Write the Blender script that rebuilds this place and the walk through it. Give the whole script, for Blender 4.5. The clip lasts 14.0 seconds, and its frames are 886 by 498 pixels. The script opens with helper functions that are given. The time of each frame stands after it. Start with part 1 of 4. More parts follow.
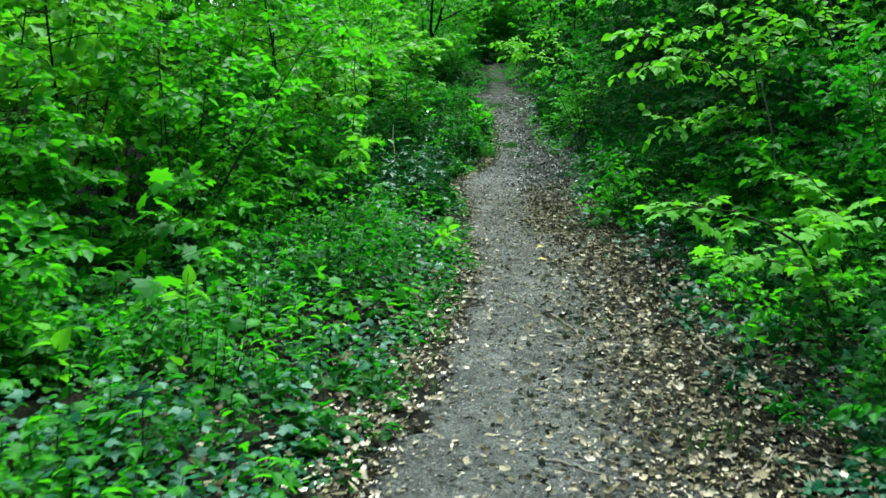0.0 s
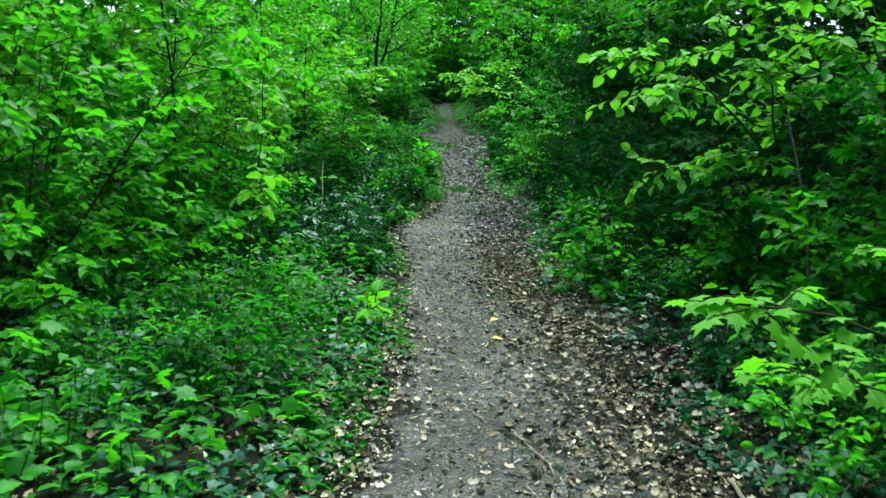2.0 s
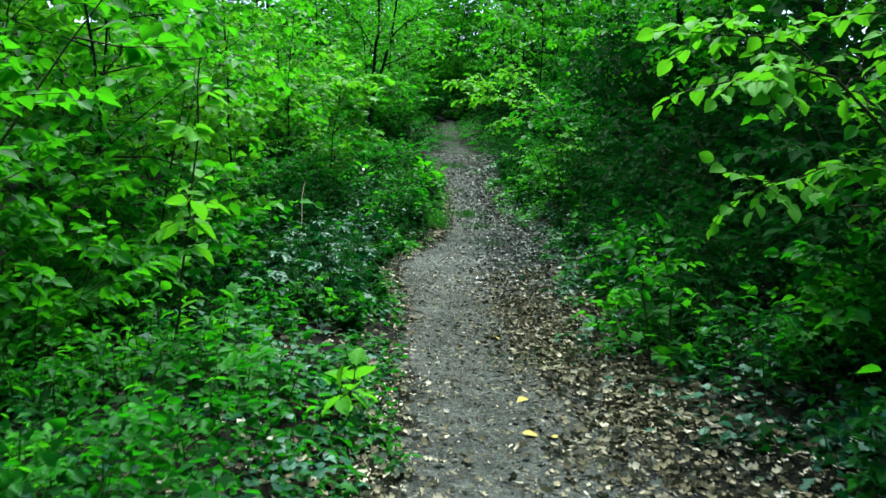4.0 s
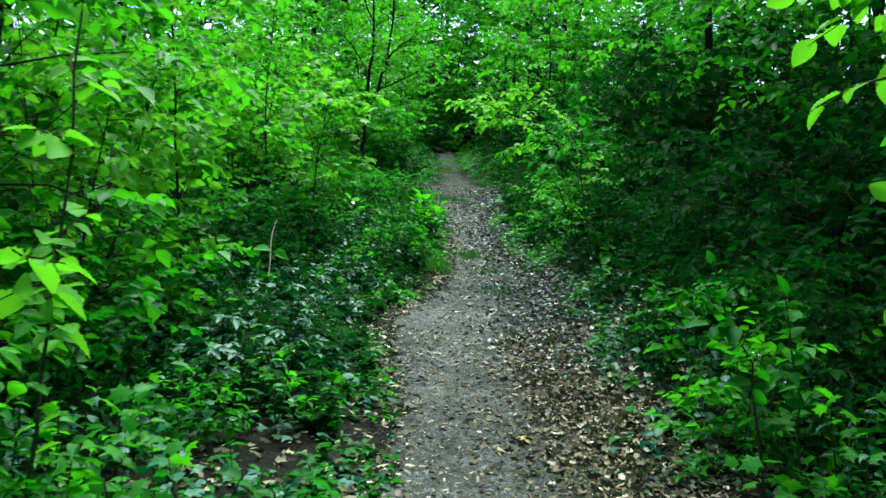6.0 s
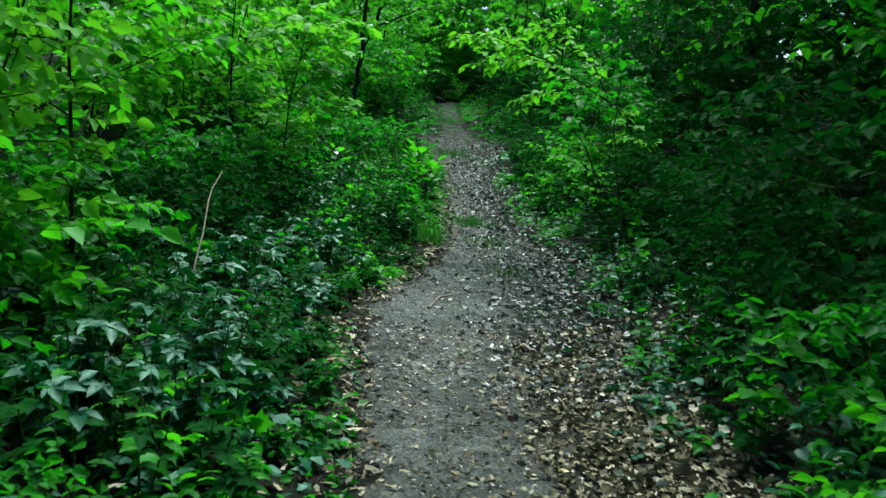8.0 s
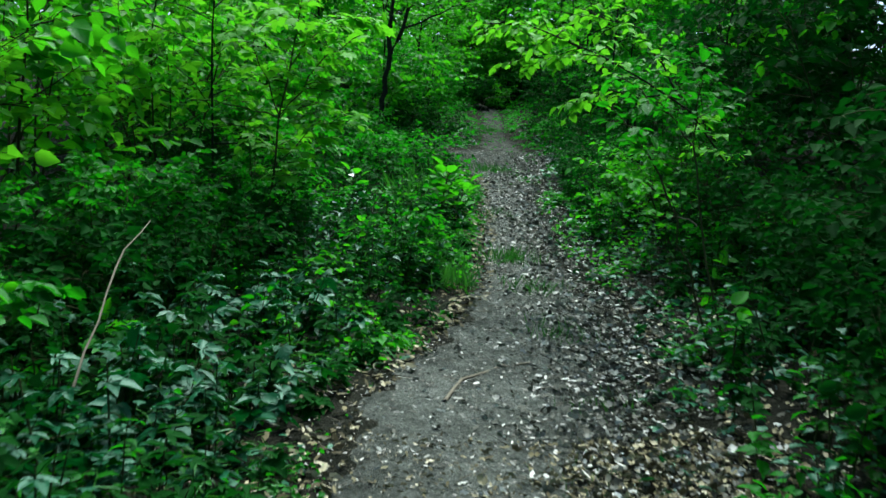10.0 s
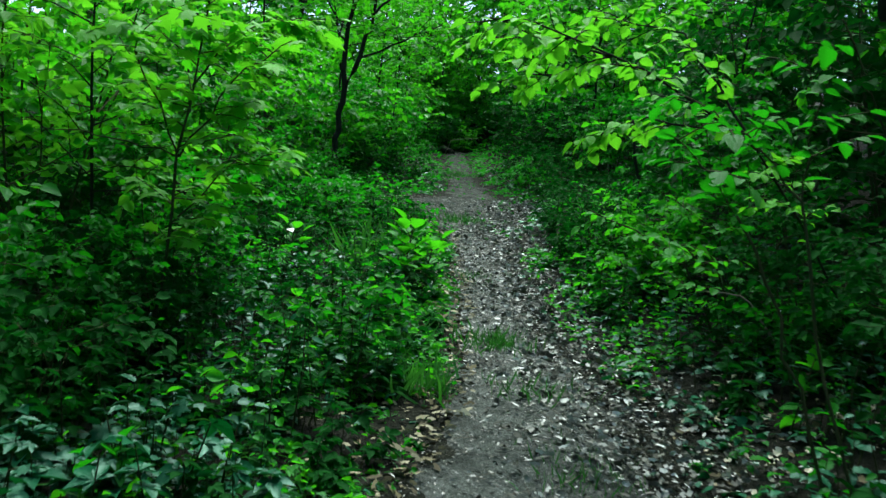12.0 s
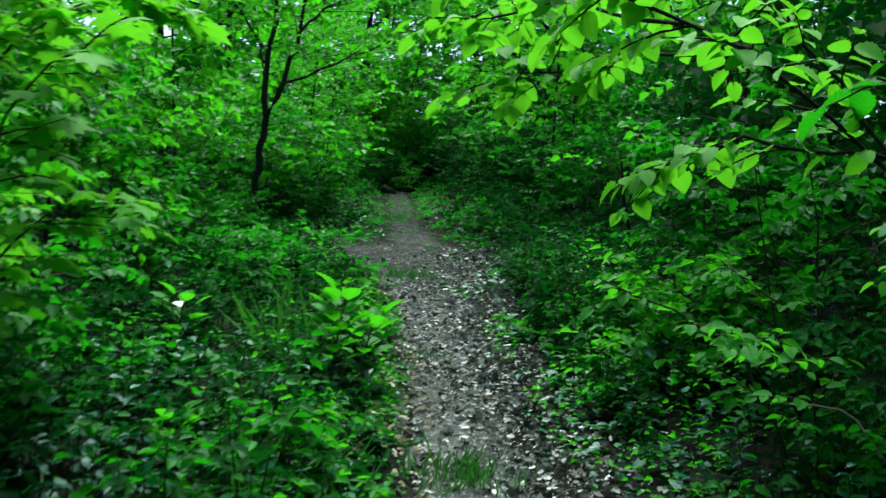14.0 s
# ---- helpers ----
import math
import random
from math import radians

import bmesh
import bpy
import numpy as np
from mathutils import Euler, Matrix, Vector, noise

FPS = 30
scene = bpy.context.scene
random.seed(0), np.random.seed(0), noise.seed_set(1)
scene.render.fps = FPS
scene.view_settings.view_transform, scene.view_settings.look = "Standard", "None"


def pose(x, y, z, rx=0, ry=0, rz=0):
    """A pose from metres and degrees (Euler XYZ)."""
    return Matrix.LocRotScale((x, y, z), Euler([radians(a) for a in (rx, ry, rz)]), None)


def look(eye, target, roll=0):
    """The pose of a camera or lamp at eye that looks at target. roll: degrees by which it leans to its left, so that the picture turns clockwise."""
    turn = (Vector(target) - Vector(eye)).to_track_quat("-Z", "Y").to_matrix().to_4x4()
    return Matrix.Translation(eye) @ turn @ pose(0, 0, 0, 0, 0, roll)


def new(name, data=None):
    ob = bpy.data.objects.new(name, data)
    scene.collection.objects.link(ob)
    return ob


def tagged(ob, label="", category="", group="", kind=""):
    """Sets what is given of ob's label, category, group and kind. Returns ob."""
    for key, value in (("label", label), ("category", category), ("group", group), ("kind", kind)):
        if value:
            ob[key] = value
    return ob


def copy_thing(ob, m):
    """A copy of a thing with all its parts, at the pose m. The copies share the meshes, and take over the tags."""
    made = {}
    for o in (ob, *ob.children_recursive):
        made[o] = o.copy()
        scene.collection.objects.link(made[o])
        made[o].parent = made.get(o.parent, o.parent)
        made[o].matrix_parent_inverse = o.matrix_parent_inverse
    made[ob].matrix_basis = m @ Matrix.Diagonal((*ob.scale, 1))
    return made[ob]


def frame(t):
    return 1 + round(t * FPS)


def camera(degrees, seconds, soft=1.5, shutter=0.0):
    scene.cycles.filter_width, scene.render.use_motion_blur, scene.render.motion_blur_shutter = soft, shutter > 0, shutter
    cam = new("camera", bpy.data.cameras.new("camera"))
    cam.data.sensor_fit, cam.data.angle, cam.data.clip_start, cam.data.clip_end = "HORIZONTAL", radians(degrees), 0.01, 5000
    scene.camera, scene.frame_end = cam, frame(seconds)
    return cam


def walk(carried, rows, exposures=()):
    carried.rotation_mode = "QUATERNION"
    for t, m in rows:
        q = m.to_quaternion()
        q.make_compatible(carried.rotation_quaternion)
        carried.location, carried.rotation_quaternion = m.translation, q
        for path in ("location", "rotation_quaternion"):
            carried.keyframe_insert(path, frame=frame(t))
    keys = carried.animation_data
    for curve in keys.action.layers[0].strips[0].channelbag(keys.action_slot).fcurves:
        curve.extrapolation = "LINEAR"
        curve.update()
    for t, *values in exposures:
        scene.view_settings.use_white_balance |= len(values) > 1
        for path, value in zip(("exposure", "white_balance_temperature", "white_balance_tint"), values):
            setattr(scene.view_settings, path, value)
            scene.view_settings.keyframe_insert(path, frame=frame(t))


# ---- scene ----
cam = camera(50.0, 14.0, soft=1.45, shutter=0.4)
METRES, EYE, TILT, LEAN, TURN = 14.0, 1.5, -7.0, -1.0, 0.0
EXPOSURES = [(0.0, 1.2, 6400, 4), (2.5, 1.2, 6400, 4), (5.0, 1.15, 6350, 3), (5.6, 1.3, 6350, 3), (6.5, 1.15, 6300, 3), (9.5, 0.95, 6250, 3), (14.0, 1.05, 6250, 3)]
ROWS = [
    (0.0, 0.0, 0.0, 0.0, 0.0, 0.0, -0.0),
    (0.5, 0.0029, 0.0362, 0.0045, -0.37, 1.03, -0.14),
    (1.0, 0.0009, 0.073, 0.0074, -0.93, 1.94, -0.73),
    (1.5, 0.0022, 0.1073, 0.0107, -2.83, 2.44, -0.26),
    (2.0, 0.0095, 0.1431, 0.0166, -3.28, 2.55, -1.38),
    (2.5, 0.0119, 0.1793, 0.0211, -3.29, 2.45, -2.53),
    (5.0, 0.0189, 0.3588, 0.0453, -2.85, 5.55, -0.24),
    (5.5, 0.0193, 0.3911, 0.052, -2.69, 6.1, -1.63),
    (6.0, 0.0176, 0.425, 0.0567, -3.36, 5.88, -1.52),
    (6.5, 0.0193, 0.4593, 0.0606, -5.06, 5.45, -1.57),
    (7.0, 0.0216, 0.4945, 0.0667, -5.13, 4.41, -2.87),
    (9.5, 0.0397, 0.6536, 0.1007, -1.71, 2.61, -3.62),
    (10.0, 0.0448, 0.6895, 0.1093, -0.57, 3.31, -2.95),
    (10.5, 0.0444, 0.7256, 0.1161, -0.65, 4.35, -4.9),
    (11.0, 0.0445, 0.7626, 0.1232, -4.45, 5.15, -2.85),
    (11.5, 0.0458, 0.8016, 0.1313, -3.34, 5.51, -2.5),
    (12.0, 0.0433, 0.8379, 0.1365, -2.94, 6.07, -2.83),
    (12.5, 0.041, 0.8733, 0.1437, -3.94, 6.84, -2.23),
    (13.0, 0.0441, 0.9124, 0.1512, -4.27, 8.16, -2.29),
    (13.5, 0.0449, 0.9478, 0.1572, -4.42, 8.41, -3.1),
    (14.0, 0.0487, 0.9807, 0.1688, -6.3, 8.47, -1.34),
]
walk(cam, [(t, pose(0, 0, EYE, TILT, LEAN, TURN) @ pose(METRES * x, METRES * y, METRES * z, 90 + pitch, roll, yaw)) for t, x, y, z, yaw, pitch, roll in ROWS],
     exposures=EXPOSURES)

# ---- sky and sun ----
SUN_AZ, SUN_EL = 8.0, 68.0      # degrees clockwise from straight ahead, and above the horizon
world = bpy.data.worlds.new("overcast_sky")
scene.world = world
world.use_nodes = True
wn = world.node_tree
sky = wn.nodes.new("ShaderNodeTexSky")
sky.sky_type, sky.sun_disc = "NISHITA", False
sky.sun_elevation, sky.sun_rotation = radians(SUN_EL), radians(SUN_AZ)
sky.air_density, sky.dust_density, sky.ozone_density = 1.0, 2.0, 1.0
wn.links.new(sky.outputs[0], wn.nodes["Background"].inputs[0])
wn.nodes["Background"].inputs[1].default_value = 0.15
sun = new("sun", bpy.data.lights.new("sun", "SUN"))
sun.data.energy, sun.data.angle, sun.data.color = 4.6, radians(40), (1.0, 0.98, 0.94)
sd = Vector((math.sin(radians(SUN_AZ)) * math.cos(radians(SUN_EL)), math.cos(radians(SUN_AZ)) * math.cos(radians(SUN_EL)), math.sin(radians(SUN_EL))))
sun.matrix_world = look(sd * 60, (0, 0, 0))


# ---- materials ----
def base_mat(name):
    m = bpy.data.materials.new(name)
    m.use_nodes = True
    return m, m.node_tree.nodes, m.node_tree.links, m.node_tree.nodes["Principled BSDF"]


def ramp(nodes, links, fac, stops):
    r = nodes.new("ShaderNodeValToRGB")
    el = r.color_ramp.elements
    while len(el) < len(stops):
        el.new(0.5)
    for e, (p, c) in zip(el, stops):
        e.position, e.color = p, (*c, 1)
    links.new(fac, r.inputs[0])
    return r.outputs[0]


def noise_tex(nodes, links, scale, detail=4, rough=0.6, kind="Object"):
    co = nodes.new("ShaderNodeTexCoord")
    n = nodes.new("ShaderNodeTexNoise")
    n.inputs["Scale"].default_value, n.inputs["Detail"].default_value, n.inputs["Roughness"].default_value = scale, detail, rough
    links.new(co.outputs[kind], n.inputs["Vector"])
    return n.outputs["Fac"]


def mix_fac(nodes, links, a, b, f):
    m = nodes.new("ShaderNodeMix")
    m.inputs[0].default_value = f
    links.new(a, m.inputs[2])
    links.new(b, m.inputs[3])
    return m.outputs[0]


def leaf_mat(name, dark, mid, light, through_col, rough=0.42, share=0.4, spec=0.5):
    """A leaf: waxy on top, light comes through it; each leaf differs a little, and each plant too."""
    m, nd, lk, bs = base_mat(name)
    geo, info = nd.new("ShaderNodeNewGeometry"), nd.new("ShaderNodeObjectInfo")
    f = mix_fac(nd, lk, geo.outputs["Random Per Island"], info.outputs["Random"], 0.35)
    f2 = mix_fac(nd, lk, f, noise_tex(nd, lk, 38, 4, 0.7), 0.38)
    col = ramp(nd, lk, f2, [(0.15, dark), (0.5, mid), (0.88, light)])
    lk.new(col, bs.inputs["Base Color"])
    bs.inputs["Roughness"].default_value = rough
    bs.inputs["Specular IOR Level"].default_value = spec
    bs.inputs["Specular Tint"].default_value = (0.45, 1.0, 0.8, 1)      # teal of the sky glints, put in as a reflection tint
    bump = nd.new("ShaderNodeBump")
    bump.inputs["Strength"].default_value, bump.inputs["Distance"].default_value = 0.5, 0.004
    lk.new(noise_tex(nd, lk, 110, 3), bump.inputs["Height"])
    lk.new(bump.outputs[0], bs.inputs["Normal"])
    tr = nd.new("ShaderNodeBsdfTranslucent")
    tc = ramp(nd, lk, f2, [(0.15, tuple(c * 0.7 for c in through_col)), (0.85, through_col)])
    lk.new(tc, tr.inputs["Color"])
    mx = nd.new("ShaderNodeMixShader")
    mx.inputs[0].default_value = share
    lk.new(bs.outputs[0], mx.inputs[1])
    lk.new(tr.outputs[0], mx.inputs[2])
    lk.new(mx.outputs[0], nd["Material Output"].inputs[0])
    return m


def rough_mat(name, stops, scale, fine, rough=0.9, bump=0.6, dist=0.02, island=0.0):
    m, nd, lk, bs = base_mat(name)
    a, b = noise_tex(nd, lk, scale, 5), noise_tex(nd, lk, fine, 4, 0.7)
    f = mix_fac(nd, lk, a, b, 0.5)
    if island:
        geo, info = nd.new("ShaderNodeNewGeometry"), nd.new("ShaderNodeObjectInfo")
        f = mix_fac(nd, lk, f, geo.outputs["Random Per Island"], island)
        f = mix_fac(nd, lk, f, info.outputs["Random"], island * 0.4)
    lk.new(ramp(nd, lk, f, stops), bs.inputs["Base Color"])
    bs.inputs["Roughness"].default_value, bs.inputs["Specular IOR Level"].default_value = rough, 0.08
    bp = nd.new("ShaderNodeBump")
    bp.inputs["Strength"].default_value, bp.inputs["Distance"].default_value = bump, dist
    lk.new(b, bp.inputs["Height"])
    lk.new(bp.outputs[0], bs.inputs["Normal"])
    return m


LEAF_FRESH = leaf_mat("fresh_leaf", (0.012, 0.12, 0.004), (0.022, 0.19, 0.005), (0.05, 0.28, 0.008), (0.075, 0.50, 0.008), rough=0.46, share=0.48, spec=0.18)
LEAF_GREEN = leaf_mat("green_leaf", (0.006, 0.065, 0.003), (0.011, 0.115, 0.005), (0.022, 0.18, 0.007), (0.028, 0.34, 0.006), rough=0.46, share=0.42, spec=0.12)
# darkened leaf copy: shade under the bushes is put into its colour
LEAF_DARK = leaf_mat("shade_darkened_leaf", (0.0025, 0.024, 0.004), (0.005, 0.042, 0.006), (0.009, 0.068, 0.009), (0.009, 0.12, 0.008), rough=0.62, share=0.24, spec=0.02)
# ivy green pushed towards blue: part of the sky's sheen sits in the base colour
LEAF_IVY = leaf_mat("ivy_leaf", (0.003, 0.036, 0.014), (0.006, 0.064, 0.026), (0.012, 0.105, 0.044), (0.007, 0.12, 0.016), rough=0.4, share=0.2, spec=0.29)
LEAF_GLOW = leaf_mat("yellow_green_leaf", (0.05, 0.25, 0.008), (0.075, 0.33, 0.012), (0.11, 0.41, 0.018), (0.13, 0.54, 0.015), rough=0.46, share=0.46, spec=0.18)
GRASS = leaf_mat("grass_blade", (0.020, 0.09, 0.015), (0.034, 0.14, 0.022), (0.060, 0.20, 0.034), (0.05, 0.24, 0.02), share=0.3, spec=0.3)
BARK = rough_mat("dark_bark", [(0.3, (0.007, 0.010, 0.006)), (0.55, (0.013, 0.018, 0.011)), (0.75, (0.028, 0.036, 0.024))], 6, 40, bump=0.9, dist=0.01)
TWIG = rough_mat("green_twig", [(0.3, (0.014, 0.024, 0.008)), (0.7, (0.04, 0.05, 0.02))], 8, 60, bump=0.4, dist=0.003)
LOG_BARK = rough_mat("brown_bark", [(0.3, (0.022, 0.022, 0.012)), (0.55, (0.058, 0.056, 0.032)), (0.75, (0.12, 0.116, 0.074))], 8, 60, bump=0.7, dist=0.006)
DRY_WOOD = rough_mat("dry_stick", [(0.3, (0.07, 0.066, 0.050)), (0.7, (0.20, 0.19, 0.15))], 20, 90, bump=0.5, dist=0.004)
# soil tone taken near black, shade between the plants included in the colour
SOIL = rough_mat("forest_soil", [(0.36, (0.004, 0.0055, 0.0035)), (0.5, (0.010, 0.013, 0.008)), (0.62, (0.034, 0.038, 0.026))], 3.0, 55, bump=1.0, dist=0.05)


def trail_mat():
    """Trodden earth: pale and bare where feet fall, dark soil towards the ragged edges; the far stretch is coloured
    dark for tree shade.
    """
    m, nd, lk, bs = base_mat("trodden_earth")
    big, mid, fine = noise_tex(nd, lk, 1.4, 5), noise_tex(nd, lk, 9, 5, 0.65), noise_tex(nd, lk, 60, 5, 0.85)
    f = mix_fac(nd, lk, mix_fac(nd, lk, big, mid, 0.5), fine, 0.62)
    bare = ramp(nd, lk, f, [(0.38, (0.026, 0.034, 0.029)), (0.47, (0.082, 0.098, 0.086)), (0.54, (0.140, 0.163, 0.146)), (0.63, (0.36, 0.40, 0.37))])
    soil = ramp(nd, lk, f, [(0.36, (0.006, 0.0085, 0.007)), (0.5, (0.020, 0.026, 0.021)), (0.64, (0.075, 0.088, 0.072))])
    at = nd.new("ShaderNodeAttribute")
    at.attribute_name = "wear_and_shade"
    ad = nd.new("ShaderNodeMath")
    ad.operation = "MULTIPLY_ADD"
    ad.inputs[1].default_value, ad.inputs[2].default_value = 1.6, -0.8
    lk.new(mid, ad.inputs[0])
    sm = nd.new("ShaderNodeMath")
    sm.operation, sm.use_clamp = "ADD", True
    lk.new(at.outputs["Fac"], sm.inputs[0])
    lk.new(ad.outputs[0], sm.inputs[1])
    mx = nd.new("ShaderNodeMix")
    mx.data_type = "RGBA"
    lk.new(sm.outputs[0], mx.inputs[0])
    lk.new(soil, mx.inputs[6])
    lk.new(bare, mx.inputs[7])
    lk.new(mx.outputs[2], bs.inputs["Base Color"])
    bs.inputs["Roughness"].default_value, bs.inputs["Specular IOR Level"].default_value = 0.9, 0.1
    bp = nd.new("ShaderNodeBump")
    bp.inputs["Strength"].default_value, bp.inputs["Distance"].default_value = 1.0, 0.035
    lk.new(fine, bp.inputs["Height"])
    lk.new(bp.outputs[0], bs.inputs["Normal"])
    return m


TRAIL = trail_mat()
LITTER = rough_mat("dead_leaf", [(0.22, (0.050, 0.046, 0.026)), (0.42, (0.135, 0.126, 0.070)), (0.58, (0.27, 0.258, 0.165)), (0.78, (0.54, 0.53, 0.41))], 12, 80, rough=0.75, bump=0.5, dist=0.004, island=0.75)
BLEACHED = rough_mat("bleached_leaf", [(0.22, (0.050, 0.055, 0.045)), (0.42, (0.13, 0.14, 0.118)), (0.56, (0.30, 0.32, 0.295)), (0.74, (0.62, 0.66, 0.62))], 12, 80, rough=0.7, bump=0.5, dist=0.004, island=0.75)
STONE = rough_mat("pebble", [(0.25, (0.10, 0.10, 0.08)), (0.5, (0.21, 0.21, 0.18)), (0.8, (0.46, 0.46, 0.42))], 20, 90, rough=0.8, bump=0.4, dist=0.004, island=0.7)
PETAL = rough_mat("white_petal", [(0.3, (0.5, 0.55, 0.53)), (0.7, (0.68, 0.72, 0.70))], 20, 90, rough=0.6, bump=0.2, dist=0.002)
YELLOW = rough_mat("yellowed_leaf", [(0.3, (0.30, 0.26, 0.06)), (0.7, (0.48, 0.42, 0.12))], 15, 90, rough=0.6, bump=0.3, dist=0.003)

# ---- lie of the land ----
GY = [-60, -5, 0, 3, 6, 9, 12, 14, 16, 18, 20, 22, 24, 28, 34, 40, 48, 58, 90]
GZ = [-0.3, 0.0, .03, .07, .14, .38, .57, .72, .92, 1.17, 1.48, 1.85, 2.15, 2.7, 3.6, 4.6, 6.6, 9.0, 12.0]
LY = [-60, 3.7, 5.5, 8, 12, 13.6, 14.3, 15.4, 16.9, 18.4, 20.3, 22.6, 24.3, 25.4, 26.3, 27.5, 31, 37, 42]
LX = [-0.42, -.40, -.13, .18, .27, .17, .2, .5, .9, 1.0, 1.1, 1.12, .95, .1, .2, 1.2, 1.45, 1.6, 1.6]
RY = [-60, 3.7, 5.6, 8.2, 9.7, 10.7, 12.2, 14, 15.9, 17, 18.2, 20.5, 22.8, 24.9, 26.6, 28, 31, 37, 42]
RX = [1.3, 1.42, 1.6, 1.75, 1.56, 1.4, 1.55, 1.68, 1.95, 2.02, 1.86, 1.75, 1.85, 2.4, 2.75, 2.25, 2.15, 2.35, 2.3]


def edge_l(y):
    return np.interp(y, LY, LX)


def edge_r(y):
    return np.interp(y, RY, RX)


def wob(x, y):
    return 0.03 * np.sin(1.7 * x + 0.9 * y) * np.cos(1.3 * y - 0.6 * x) + 0.02 * np.sin(4.1 * x - 2.2 * y) + 0.012 * np.sin(7.3 * y + 5.1 * x)


def land(x, y):
    """Height of the ground: the trail climbs, a bank rises beside it, the other side falls off gently."""
    x, y = np.asarray(x, float), np.asarray(y, float)
    k = (np.interp(y - 0.8, GY, GZ) + np.interp(y, GY, GZ) + np.interp(y + 0.8, GY, GZ)) / 3
    right = np.clip(x - edge_r(y) + 0.15, 0, 6)
    left = np.clip(edge_l(y) - x, 0, 8)
    side = np.clip((np.maximum(right, left)) / 1.2, 0, 1)
    return k + 0.22 * right + 0.10 * np.clip(left, 0, 0.8) - 0.03 * left + wob(x, y) * (0.3 + side)


def mesh_of(name, verts, faces_flat, counts, mats, smooth=False, mat_idx=None):
    me = bpy.data.meshes.new(name)
    verts = np.asarray(verts, np.float32)
    me.vertices.add(len(verts))
    me.vertices.foreach_set("co", verts.ravel())
    me.loops.add(len(faces_flat))
    me.loops.foreach_set("vertex_index", np.asarray(faces_flat, np.int32))
    counts = np.asarray(counts, np.int32)
    me.polygons.add(len(counts))
    me.polygons.foreach_set("loop_start", np.concatenate([[0], np.cumsum(counts)[:-1]]).astype(np.int32))
    me.polygons.foreach_set("loop_total", counts)
    if smooth:
        me.polygons.foreach_set("use_smooth", np.ones(len(counts), bool))
    if mat_idx is not None:
        me.polygons.foreach_set("material_index", np.asarray(mat_idx, np.int32))
    for m in mats:
        me.materials.append(m)
    me.update(calc_edges=True)
    return me


def grid_mesh(name, X, Y, Z, mat):
    n, k = X.shape
    v = np.stack([X, Y, Z], -1).reshape(-1, 3)
    i = np.arange(n * k).reshape(n, k)
    f = np.stack([i[:-1, :-1], i[:-1, 1:], i[1:, 1:], i[1:, :-1]], -1).reshape(-1, 4)
    return mesh_of(name, v, f.ravel(), np.full(len(f), 4), [mat], True)


def part(name, me, parent, label="", m=None, kind=""):
    ob = new(name, me)
    ob.parent = parent
    if m is not None:
        ob.matrix_basis = m
    return tagged(ob, label, kind=kind)


def spaced(a, b, fine, far):
    inner = np.arange(a, b + 1e-6, fine)
    lo, hi, step, d = [], [], fine, 0.0
    while d < far:
        step *= 1.35
        d += step
        lo.append(a - d)
        hi.append(b + d)
    return np.concatenate([lo[::-1], inner, hi])


gx, gy = np.meshgrid(spaced(-4.5, 6, 0.16, 400), spaced(0, 40, 0.2, 400))
tagged(new("ground", grid_mesh("ground", gx, gy, land(gx, gy), SOIL)), "forest soil under undergrowth, colour darkened for the shade there", "ground", kind="structure")
ty = np.arange(-6, 42, 0.08)
tu = np.linspace(0, 1, 15)
TYg, TUg = np.meshgrid(ty, tu, indexing="ij")
rag = 0.10 * np.sin(5.1 * ty) * np.sin(2.3 * ty + 1) + 0.06 * np.sin(11.7 * ty)
tl, tr_ = edge_l(ty) - np.interp(ty, [24, 28], [0.18, 0.05]) + rag, edge_r(ty) + np.interp(ty, [24, 28], [0.12, -0.04]) + rag[::-1]
TX = tl[:, None] + (tr_ - tl)[:, None] * TUg
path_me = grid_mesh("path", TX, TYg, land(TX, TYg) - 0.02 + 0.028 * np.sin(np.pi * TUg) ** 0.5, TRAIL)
# across: treading; along: colour darkened past 21 m for shade under the trees
worn_shaded = np.clip(1.25 * np.sin(np.pi * np.clip(TUg * 1.15, 0, 1)) ** 1.2, 0, 1) * np.interp(TYg, [-6, 21, 25, 42], [1, 0.85, 0.12, 0.06])
path_me.attributes.new("wear_and_shade", "FLOAT", "POINT").data.foreach_set("value", worn_shaded.ravel().astype(np.float32))
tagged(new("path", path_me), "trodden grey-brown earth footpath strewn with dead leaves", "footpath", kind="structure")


# ---- leaves, tubes, plants ----
def fan(pts, centre):
    v = [centre] + pts
    n = len(pts)
    return np.array(v, float), [(0, 1 + i, 1 + (i + 1) % n) for i in range(n)]


OVATE = (np.array([(0, 0, 0), (-.31, .24, .12), (-.33, .56, .13), (0, 1, -.14), (.33, .56, .13), (.31, .24, .12)], float), [(0, 5, 4, 3), (0, 3, 2, 1)])
OVAL = (np.array([(0, 0, 0), (-.24, .14, .08), (-.36, .42, .14), (-.24, .74, .09), (0, 1.04, -.14), (.24, .74, .09), (.36, .42, .14), (.24, .14, .08)], float), [(0, 7, 6, 5, 4), (0, 4, 3, 2, 1)])
HALF = [(.17, .06, .05), (.30, .24, .10), (.24, .31, .08), (.31, .48, .09), (.21, .55, .06), (.22, .72, .04), (.10, .79, .0)]
TOOTHED = (np.array([(0, 0, 0), (0, .5, .03), (0, 1, -.18)] + HALF + [(-x, y, z) for x, y, z in HALF], float),
           [(0, 3, 4, 5, 6, 1), (1, 6, 7, 8, 9, 2), (0, 1, 13, 12, 11, 10), (1, 2, 16, 15, 14, 13)])


